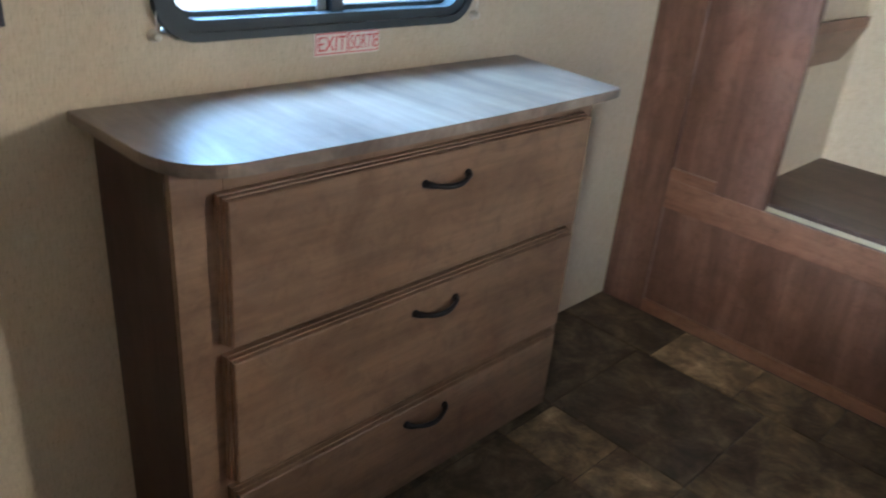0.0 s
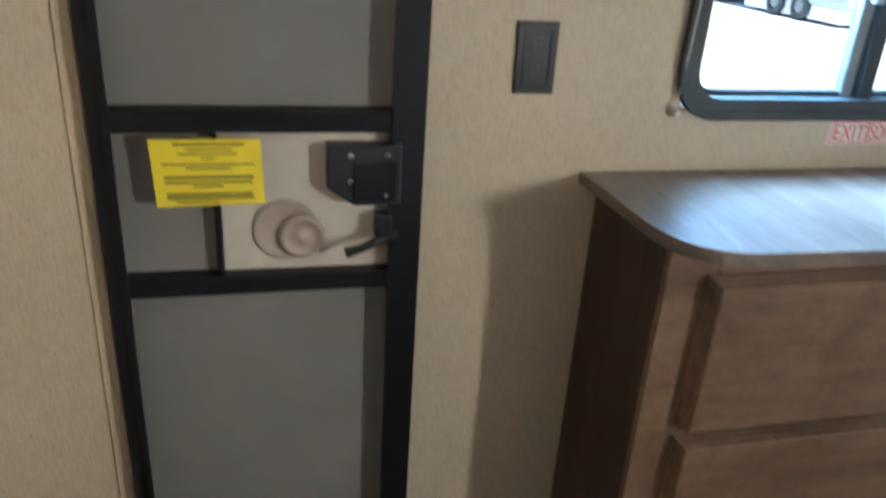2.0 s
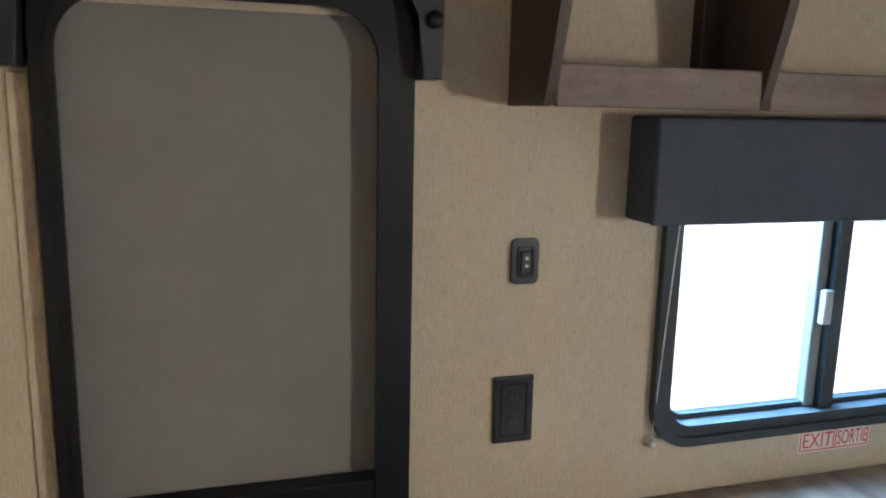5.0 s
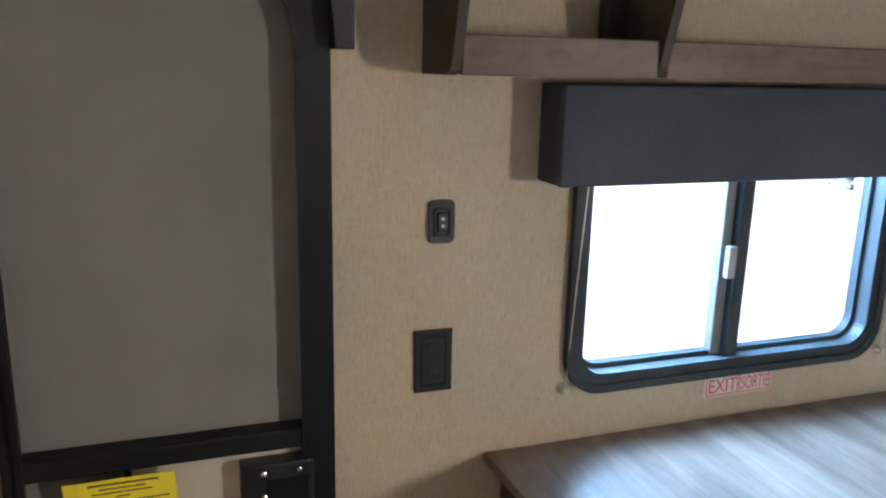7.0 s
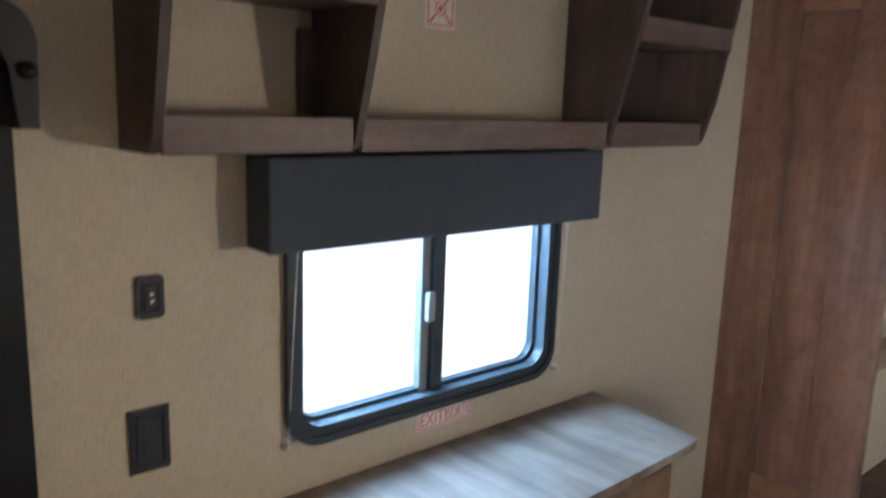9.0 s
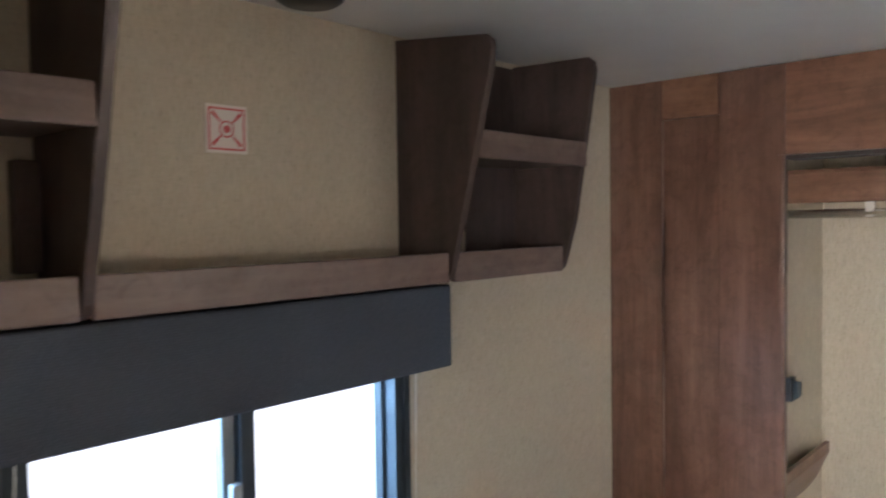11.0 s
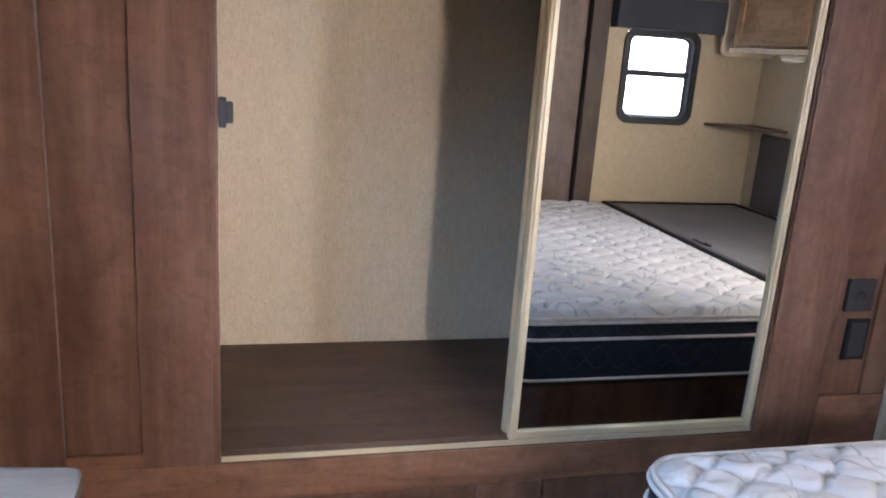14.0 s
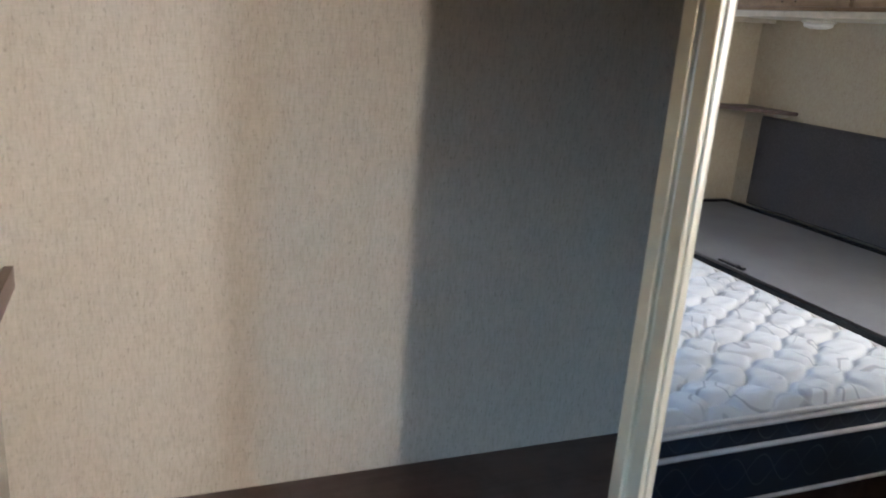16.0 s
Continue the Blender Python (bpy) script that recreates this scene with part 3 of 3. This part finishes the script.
sg = thing("safety_sign", (.82, 0, 1.82), "small white sticker with red border, circle and arrows", "sign")
part("sticker", box(.781, .859, -.0016, 0, 1.818, 1.897), DECAL, sg)
part("border", ring(rounded(.786, .854, 1.823, 1.892, .002), rounded(.789, .851, 1.826, 1.889, .002), "y", -.0016, -.0022), REDINK, sg)
part("circle", ring(rounded(.806, .834, 1.8435, 1.8715, .0139), rounded(.8085, .8315, 1.846, 1.869, .0114), "y", -.0016, -.0022), REDINK, sg)
part("core", prism(rounded(.8135, .8265, 1.851, 1.864, .0064), "y", -.0016, -.0022), REDINK, sg)
for sx in (-1, 1):
    for sz in (-1, 1):
        p, q = Vector((.82 + sx * .011, 1.8575 + sz * .011)), Vector((.82 + sx * .027, 1.8575 + sz * .027))
        nrm = Vector((sz, -sx)).normalized() * .0013
        part("arrow", prism([p + nrm, q + nrm * 2.6, q - nrm * 2.6, p - nrm], "y", -.0016, -.0022), REDINK, sg)

# ---- dresser ----
dr = thing("dresser", (.86, -.15, 0), "brown wood three-drawer dresser with driftwood laminate top", "dresser")
body = part("side_panel", box(.345, .363, -.254, -.001, 0, .883, .001, 1), SIDE_SHADED, dr, "brown veneer side with its shade put into the colour")
part("side_panel", box(1.374, 1.392, -.254, -.001, 0, .883, .001, 1), SIDE_SHADED, dr)
part("back_panel", box(.364, 1.373, -.010, -.001, 0, .875), SIDE_SHADED, dr)
ff = part("face_frame", box(.345, .430, -.270, -.255, 0, .883, .001, 1), DRAWER, dr)
part("stile", box(1.335, 1.392, -.270, -.255, 0, .883, .001, 1), DRAWER, dr)
for z0, z1 in ((.828, .883), (.540, .578), (.252, .288), (0, .035)):
    part("rail", box(.4305, 1.3345, -.270, -.255, z0, z1, .001, 1), DRAWER, dr)
top_pts = [(.308, -.001), (.318, -.24)]
top_pts += [(.322 + .11 - .11 * math.cos(radians(a)), -.250 - .105 * math.sin(radians(a))) for a in range(8, 91, 9)]
top_pts += [(x, -.355 - .013 * math.sin(math.pi * (x - .43) / .95)) for x in (.55, .68, .81, .94, 1.07, 1.2, 1.30)]
top_pts += [(1.352, -.357), (1.366, -.352), (1.372, -.342), (1.413, -.001)]
part("top", prism(top_pts, "z", .884, .905, .005), LAMINATE, dr, "glossy driftwood-grain laminate top")


def drawer(z0, z1, hz):
    x0, x1, yb = .413, 1.353, -.2705
    bm = bmesh.new()
    steps = [(0, 0), (0, -.011), (.003, -.0115), (.003, -.021), (.006, -.0215), (.006, -.031), (.0085, -.033)]
    rows = []
    for inset, d in steps:
        rows.append([bm.verts.new((x, yb + d, z)) for x, z in ((x0 + inset, z0 + inset), (x1 - inset, z0 + inset), (x1 - inset, z1 - inset), (x0 + inset, z1 - inset))])
    for r0, r1 in zip(rows, rows[1:]):
        for i in range(4):
            j = (i + 1) % 4
            bm.faces.new((r0[i], r0[j], r1[j], r1[i]))
    bm.faces.new(rows[0])
    bm.faces.new(rows[-1])
    d = part("drawer", bm, DRAWER, dr)
    f = yb - .033
    a, b = .827, .943
    pts = []
    for i in range(15):
        u = i / 14
        pts.append((a + (b - a) * u, f - .004 - .024 * math.sin(math.pi * u) ** .7, hz + .002 - .006 * math.sin(math.pi * u)))
    rad = [.0075 if i in (0, 14) else (.0068 if i in (1, 13) else (.0042 + .0016 * math.sin(math.pi * i / 14))) for i in range(15)]
    h = part("handle", tube(pts, rad, 10), BLACK, d, "black metal bow pull", True)
    for x in (a, b):
        part("foot", lathe((x, f, hz + .002), "y", [(.0085, 0), (.0085, -.003), (.006, -.006)], 12), BLACK, h, "", True)


drawer(.561, .832, .770)
drawer(.271, .541, .488)
drawer(.018, .253, .205)

# ---- overhead shelf unit ----
su = thing("wall_shelf", (.88, 0, 1.58), "dark grey-brown wood cubby shelf mounted above the window", "shelf")
SH0, SH1 = .177, 1.622


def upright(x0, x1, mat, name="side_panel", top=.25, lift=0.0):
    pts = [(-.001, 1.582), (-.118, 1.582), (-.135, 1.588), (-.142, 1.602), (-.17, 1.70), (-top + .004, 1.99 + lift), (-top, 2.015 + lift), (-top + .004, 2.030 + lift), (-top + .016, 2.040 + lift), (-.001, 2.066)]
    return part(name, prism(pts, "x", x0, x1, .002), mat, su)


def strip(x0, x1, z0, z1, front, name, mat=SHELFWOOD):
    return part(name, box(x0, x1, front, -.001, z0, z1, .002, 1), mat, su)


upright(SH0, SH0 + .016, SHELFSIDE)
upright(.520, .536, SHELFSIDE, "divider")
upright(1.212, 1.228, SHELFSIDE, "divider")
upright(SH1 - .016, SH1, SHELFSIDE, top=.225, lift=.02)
for x0, x1 in ((SH0 + .0165, .5195), (.5365, 1.2115), (1.2285, SH1 - .0165)):
    strip(x0, x1, 1.584, 1.598, -.125, "bottom_shelf")
    part("front_lip", box(x0, x1, -.140, -.126, 1.582, 1.640, .003, 2), SHELFWOOD, su)
for x0, x1 in ((SH0 + .0165, .5195), (1.2285, SH1 - .0165)):
    strip(x0, x1, 1.822, 1.836, -.19, "upper_shelf")
    part("front_lip", box(x0, x1, -.205, -.191, 1.818, 1.872, .003, 2), SHELFWOOD, su)
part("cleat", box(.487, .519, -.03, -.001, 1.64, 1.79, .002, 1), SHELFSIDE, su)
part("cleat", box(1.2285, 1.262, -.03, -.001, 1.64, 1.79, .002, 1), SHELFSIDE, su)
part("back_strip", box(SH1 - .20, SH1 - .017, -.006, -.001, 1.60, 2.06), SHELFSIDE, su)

cl = thing("ceiling_speaker", (.92, -.10, CEIL), "dark round speaker grille on the ceiling", "speaker")
part("grille", lathe((.92, -.10, CEIL), "z", [(.055, 0), (.055, -.008), (.045, -.014), (0, -.015)], 24), BLACKPL, cl, "", True)

# ---- closet front ----
FX = 2.064
cf = thing("closet", (FX, -1.1, 0), "cherry-stained built-in closet with sliding doors half open", "closet", kind="structure")


def slab(y0, y1, z0, z1, name, mat, d0=.0, d1=.022, bev=.0025):
    return part(name, box(FX + d0, FX + d1, min(y0, y1), max(y0, y1), z0, z1, bev, 2), mat, cf)


slab(-.001, -.160, 0, 2.072, "stile", CHERRY_Z)
slab(-.317, -.481, .487, 2.072, "stile", CHERRY_Z)
slab(-.1605, -.3165, 1.965, 2.072, "rail", CHERRY_Y)
slab(-.1605, -.3165, .487, .524, "rail", CHERRY_Y)
slab(-.1605, -.3165, .524, 1.965, "recessed_panel", CHERRY_Z, .010, .020)
slab(-.1605, -1.848, .390, .4865, "sill_rail", CHERRY_Y)
slab(-.1605, -1.848, 0, .045, "bottom_rail", CHERRY_Y)
slab(-1.095, -1.262, .0455, .3895, "stile", CHERRY_Z)
slab(-.1605, -1.0945, .0455, .3895, "recessed_panel", CHERRY_Z, .010, .020)
slab(-1.2625, -1.848, .0455, .3895, "recessed_panel", CHERRY_Z, .010, .020)
slab(-.4815, -1.848, 1.850, 2.072, "header", CHERRY_Y)
slab(-1.8485, -2.035, 0, 2.072, "stile", CHERRY_Z)
slab(-2.0355, -2.245, 0, .585, "rail", CHERRY_Y, -.003)
slab(-2.0355, -2.165, .5855, 2.072, "recessed_panel", CHERRY_Z, .008, .020)
slab(-2.1655, -2.245, .5855, 2.072, "stile", CHERRY_Z)

slab(-1.852, -1.866, .487, 1.85, 'bead', CHERRY_Z, -.007, -.0005, .003)
slab(-.465, -.478, .49, 1.85, 'bead', CHERRY_Z, -.004, -.0005, .002)

# closet inside
ci = thing("closet_interior", (2.4, -1.1, .5), "wallpapered closet interior with dark wood floor", "closet", kind="structure")
part("back_wall", box(2.72, 2.76, -1.95, -.36, .45, CEIL - .003), PAPER, ci)
part("side_wall", box(2.087, 2.72, -.385, -.36, .50, CEIL - .003), PAPER, ci)
part("end_wall", box(2.087, 2.72, -1.95, -1.92, .50, CEIL - .003), PAPER, ci)
part("closet_floor", box(2.087, 2.72, -1.92, -.385, .47, .510), CLOSETFLOOR, ci)
part("cleat", box(2.55, 2.719, -.403, -.386, 1.75, 1.815, .002, 1), CHERRY_X, ci)
sp = thing("closet_shelf", (2.5, -1.1, 1.80), "dark wood closet shelf with front lip", "shelf")
part("board", box(2.36, 2.719, -1.918, -.3865, 1.812, 1.828, .002, 1), CHERRY_Y, sp)
part("front_lip", box(2.344, 2.359, -1.918, -.3865, 1.735, 1.818, .002, 1), CHERRY_Y, sp)
part("support", box(2.10, 2.343, -1.125, -1.105, 1.655, 1.845, .003), DARK, sp)
rd = thing("hanging_rod", (2.33, -1.1, 1.70), "chrome hanging rod under the closet shelf", "rod")
part("bar", tube([(2.32, -.387, 1.705), (2.32, -1.917, 1.705)], .012, 12), CHROME, rd, smooth=True)
part("bracket", box(2.309, 2.335, -.62, -.60, 1.695, 1.735, .003), SLIDER, rd, "white plastic rod clip")
part("bracket", box(2.309, 2.335, -1.09, -1.07, 1.695, 1.735, .003), SLIDER, rd)
bk = thing("closet_cleat", (2.5, -.4, .85), "brown wood trough-shaped cleat with slanted underside on closet wall", "bracket")
part("bracket", prism([(-.430, 1.017), (-.442, 1.017), (-.442, .985), (-.405, .90), (-.386, .868), (-.386, .972)], "x", 2.11, 2.592, .002), CHERRY_X, bk)

tk = thing("door_track", (2.1, -1.165, .4875), "champagne aluminium sliding door track in the closet sill", "track")
part("base", box(2.068, 2.135, -1.847, -.482, .487, .490), SHELFSIDE, tk, "dark groove of the track")
for x in (2.070, 2.098, 2.130):
    part("rib", box(x, x + .0035, -1.847, -.482, .490, .503), CHAMP, tk)
part("top_track", box(2.068, 2.135, -1.847, -.482, 1.838, 1.849), DARK, tk)


def sliding_door(x, y0, y1, z0, z1, label):
    d = thing("sliding_door", (x, (y0 + y1) / 2, z0), label, "closet door")
    w = .021
    for a, b in ((y0, y0 + w), (y1 - w, y1)):
        s = part("stile", box(x - .010, x + .014, a, b, z0, z1, .003, 2), CHAMP, d)
        c = (a + b) / 2
        part("bead", box(x - .0135, x - .0098, c - .004, c + .004, z0 + .004, z1 - .004, .0015, 1), CHAMP, s)
    part("rail", box(x - .009, x + .013, y0 + w, y1 - w, z0, z0 + .020, .003, 2), CHAMP, d)
    part("rail", box(x - .009, x + .013, y0 + w, y1 - w, z1 - .020, z1, .003, 2), CHAMP, d)
    part("mirror", box(x, x + .004, y0 + w - .003, y1 - w + .003, z0 + .018, z1 - .018), MIRROR, d, "clear mirror glass")
    return d


sliding_door(2.080, -1.846, -1.164, .504, 1.846, "mirrored sliding closet door in a champagne aluminium frame")
sliding_door(2.109, -1.824, -1.159, .504, 1.837, "second mirrored sliding door slid behind the first")

lt = thing("door_catch", (2.08, -.48, 1.245), "black and chrome door catch on the closet jamb", "catch")
part("body", box(2.066, 2.100, -.497, -.482, 1.243, 1.302, .002), BLACKPL, lt)
part("strike", prism([(2.072, 1.252), (2.104, 1.256), (2.104, 1.290), (2.072, 1.296)], "y", -.497, -.510, .002), WINFRAME, lt)

po = thing("power_outlet", (FX, -2.085, .83), "black square outlet plate on the closet stile", "outlet")
part("plate", box(FX - .003, FX + .009, -2.144, -2.060, .828, .917, .003), BLACKPL, po)
part("socket", lathe((FX - .003, -2.102, .872), "x", [(.013, 0), (.013, -.002), (.010, -.002), (.008, 0), (0, 0)], 16), BLACKPL, po)
uo = thing("usb_outlet", (FX, -2.09, .69), "flat black outlet panel below the power outlet", "outlet")
part("plate", box(FX - .001, FX + .009, -2.151, -2.083, .690, .805, .002), BLACK, uo)
part("recess", box(FX - .002, FX - .001, -2.141, -2.093, .70, .795), BLACKPL, uo)

# ---- bed ----
MX0, MX1, MY0, MY1, MZ = -.085, 1.690, -2.385, -1.290, .672
mt = thing("mattress", ((MX0 + MX1) / 2, (MY0 + MY1) / 2, .465), "white quilted mattress with navy border and white piping", "mattress")
out = rounded(MX0, MX1, MY0, MY1, .09, seg=8)


def quilt_top():
    """Cover stitched into rows of plump lens-shaped cells that run across the bed."""
    bm = bmesh.new()
    nx, ny = 330, 190
    pitch, length, r = .050, .165, .09
    grid = []
    for j in range(ny + 1):
        row = []
        for i in range(nx + 1):
            x, y = MX0 + (MX1 - MX0) * i / nx, MY0 + (MY1 - MY0) * j / ny
            cx, cy = min(max(x, MX0 + r), MX1 - r), min(max(y, MY0 + r), MY1 - r)
            d = math.hypot(x - cx, y - cy)
            if d > r:
                x, y = cx + (x - cx) * r / d, cy + (y - cy) * r / d
            wob = noise.noise(Vector((x * 6, y * 6, 3)))
            u = x + .020 * wob
            v = y + .045 * noise.noise(Vector((x * 5, y * 5, 9)))
            wave = math.cos(2 * math.pi * v / length)
            wave = math.copysign(abs(wave) ** .75, wave)
            k = math.floor(u / pitch)
            seam = min(abs(u - (q * pitch + (.46 * pitch * wave if q % 2 else -.46 * pitch * wave))) for q in (k - 1, k, k + 1, k + 2))
            puff = min(1.0, seam / .024)
            puff = math.sin(puff * math.pi / 2) ** .8
            edge = min(x - MX0, MX1 - x, y - MY0, MY1 - y)
            if d > 0:
                edge = min(edge, r - min(d, r))
            e = min(1.0, max(0.0, edge) / .05)
            crease = .0022 * noise.noise(Vector((x * 60, y * 18, 1))) + .0035 * noise.noise(Vector((x * 26, y * 9, 5)))
            z = MZ - .020 + .018 * e ** .5 + (.0175 * puff + crease * 1.5) * min(1, e * 1.4) + .004 * noise.noise(Vector((x * 7, y * 7, 0)))
            row.append(bm.verts.new((x, y, z)))
        grid.append(row)
    for j in range(ny):
        for i in range(nx):
            bm.faces.new((grid[j][i], grid[j][i + 1], grid[j + 1][i + 1], grid[j + 1][i]))
    return bm


def outline_tube(z, r, grow):
    pts = rounded(MX0 - grow, MX1 + grow, MY0 - grow, MY1 + grow, .09 + grow, seg=8)
    pts = pts + pts[:2]
    return tube([(x, y, z) for x, y in pts], r, 8)


part("quilted_top", quilt_top(), QUILT, mt, "white quilted cover with grey scroll stitching", True)
part("border_band", prism(out, "z", .468, MZ - .020), NAVY, mt, "navy border fabric with faint arcs")
part("piping", outline_tube(MZ - .018, .006, .003), TAPE, mt, "white piping", True)
part("piping", outline_tube(MZ - .006, .006, -.004), TAPE, mt, "white piping", True)
part("piping", outline_tube(.602, .006, .003), TAPE, mt, "white piping", True)
part("piping", outline_tube(.470, .005, .003), TAPE, mt, "white piping", True)

bb = thing("bed", (.8, -1.85, 0), "dark wood bed frame with a recessed toe space", "bed")
part("deck", box(-.09, 1.67, -2.39, -1.31, .44, .464, .003), DARK, bb)
part("side_panel", box(1.60, 1.62, -2.39, -1.43, .02, .439), CHERRY_Z, bb)
part("corner_panel", box(1.55, 1.655, -1.425, -1.335, 0, .439, .003), GREYWOOD, bb)
part("end_panel", box(-.09, 1.549, -1.36, -1.34, 0, .439), GREYWOOD, bb)
pf = thing("bed_platform", (.8, -2.8, .6), "grey fabric bed platform in a black metal frame", "platform")
part("panel", box(-.07, 1.60, -3.20, -2.435, .655, .672, .004), GREYFAB, pf)
part("rail", box(-.075, 1.61, -2.410, -2.394, .650, .684, .003), BLACK, pf)
part("rail", box(-.075, 1.61, -2.432, -2.414, .650, .680, .003), BLACK, pf)
part("end_rail", box(-.095, -.076, -3.20, -2.395, .645, .680, .003), BLACK, pf)
part("end_rail", box(1.611, 1.63, -3.20, -2.395, .645, .680, .003), BLACK, pf)
part("back_rail", box(-.095, 1.63, -3.222, -3.201, .645, .680, .003), BLACK, pf)
part("under_box", box(-.06, 1.60, -3.19, -2.44, 0, .652), DARK, pf)
hb_ = part("handle", box(.79, .89, -2.452, -2.436, .681, .690, .002), BLACKPL, pf, "black pull handle")
part("grip", box(.80, .88, -2.436, -2.412, .690, .697, .002), BLACKPL, hb_)

hb = thing("headboard", (.8, -3.24, .68), "grey woven-fabric headboard against the alcove wall", "headboard")
part("pad", box(.02, 1.80, -3.258, -3.232, .684, 1.085, .008, 3), HEADFAB, hb)
part("welt", tube([(.024, -3.240, 1.086), (1.796, -3.240, 1.086)], .005, 8), HEADFAB, hb, smooth=True)
cs = thing("corner_shelf", (0, -3.15, 1.115), "thin grey wood corner shelf in the bed alcove", "shelf")
part("board", prism([(-.109, -3.258), (.20, -3.258), (.20, -3.20), (-.07, -2.955), (-.109, -2.955)], "z", 1.113, 1.128, .002), SHELFWOOD, cs)
part("cleat", box(.12, .15, -3.258, -3.20, 1.098, 1.112, .002, 1), CREAM, cs)

# ---- alcove cabinet ----
ac = thing("overhead_cabinet", (.9, -3.1, 1.5), "light maple overhead cabinet above the headboard", "cabinet")
part("body", box(.045, 1.80, -3.258, -2.965, 1.53, 1.808, .003), OAK, ac)
part("bottom_trim", box(.035, 1.81, -3.258, -2.945, 1.505, 1.529, .004), CREAM, ac, "cream edge trim")
part("end_bracket", prism([(-3.258, 1.49), (-2.98, 1.485), (-2.955, 1.495), (-2.94, 1.52), (-2.94, 1.806), (-3.258, 1.806)], "x", -.045, -.025, .003), CREAM, ac, "cream curved end board")
for i in range(3):
    x0 = .07 + i * .575
    d = part("door", ring(rounded(x0, x0 + .555, 1.545, 1.795, .003), rounded(x0 + .045, x0 + .51, 1.585, 1.755, .003), "y", -2.964, -2.945), OAK, ac)
    part("door_panel", box(x0 + .045, x0 + .51, -2.962, -2.952, 1.585, 1.755), OAK, d)
    part("pull", tube([(x0 + .24 + .012 * k, -2.945 - .012 * math.sin(math.pi * k / 6), 1.562) for k in range(7)], .0035, 8), BLACK, d, "dark pull", True)
pl = thing("puck_light", (.40, -3.05, 1.47), "round white puck light under the cabinet", "lamp")
part("housing", lathe((.40, -3.06, 1.504), "z", [(.062, 0), (.062, -.012), (.055, -.016)], 24), SLIDER, pl, "", True)
part("lens", lathe((.40, -3.06, 1.488), "z", [(.054, 0), (.05, -.012), (.03, -.018), (0, -.02)], 24), LENS, pl, "white lens", True)

# ---- passage end ----
ct = thing("curtain", (-.35, -1.62, .6), "red and cream floral curtain hanging in the passage", "curtain")
cb = bmesh.new()
prev = None
for i in range(61):
    y = -1.752 + .24 * i / 60
    x = -.35 + .010 * math.sin(i * .62) + .004 * math.sin(i * 1.7)
    cur = (cb.verts.new((x, y, .45)), cb.verts.new((x, y, 1.88)))
    if prev:
        cb.faces.new((prev[0], cur[0], cur[1], prev[1]))
    prev = cur
part("fabric", cb, FLORAL, ct, smooth=True).modifiers.new("thickness", 'SOLIDIFY').thickness = .002
part("rod", tube([(-.35, -1.759, 1.895), (-.35, -1.40, 1.895)], .008, 10), CHAMP, ct)
part("hanger", tube([(-.35, -1.41, 1.895), (-.35, -1.41, CEIL)], .004, 8), CHAMP, ct)
wl = thing("ceiling_lamp", (-.35, -1.55, 1.93), "lit oblong lamp over the passage curtain", "lamp")
part("housing", box(-.40, -.31, -1.755, -1.38, 2.035, CEIL - .001, .004), SLIDER, wl)
part("lens", box(-.395, -.315, -1.752, -1.385, 1.94, 2.034, .02, 3), FIXTURE, wl, "lit lens")

# ---- floor tiles ----
rng = random.Random(11)
tiles = {}
x, k = -.75, 0
laid = {5: ([-.31, -.53, -.72], "dml"), 6: ([-.30, -.72, -1.13], "ddm"), 7: ([-.34, -.62, -.87, -1.18], "dlmd")}
widths = [.305, .41, .305, .459, .453, .206, .45]
while x < 2.06:
    w = min(widths[k % len(widths)], 2.064 - x)
    y = 0.0
    y -= [.31, .21, .415, .12, .30, .20, .36][k % 7]
    edges, tones = [0.0, y], ""
    if k in laid:
        edges, tones = [0.0, *laid[k][0]], laid[k][1]
        y = edges[-1]
    while y > -2.15:
        y -= rng.choice([.206, .305, .41, .61])
        edges.append(max(y, -2.15))
    for q, (a, b) in enumerate(zip(edges, edges[1:])):
        if a - b < .02:
            continue
        tone = tones[q] if q < len(tones) else rng.choice("ddmml")
        key = (round(w, 3), round(a - b, 3), tone)
        if key not in tiles:
            bm = bmesh.new()
            hw, hl = w / 2 - .0012, (a - b) / 2 - .0012
            lo = [bm.verts.new((u, v, -.004)) for u, v in ((-hw, -hl), (hw, -hl), (hw, hl), (-hw, hl))]
            g = .0022
            hi = [bm.verts.new((u, v, 0)) for u, v in ((-hw + g, -hl + g), (hw - g, -hl + g), (hw - g, hl - g), (-hw + g, hl - g))]
            bm.faces.new(lo)
            bm.faces.new(hi)
            for i in range(4):
                j = (i + 1) % 4
                bm.faces.new((lo[i], lo[j], hi[j], hi[i]))
            bmesh.ops.recalc_face_normals(bm, faces=bm.faces)
            me = bpy.data.meshes.new("tile")
            bm.to_mesh(me)
            bm.free()
            me.materials.append(VINYLS[tone])
            tiles[key] = me
        t = new("tile", tiles[key])
        t.parent = fl
        t.location = (x + w / 2, (a + b) / 2, 0)
    x += w
    k += 1
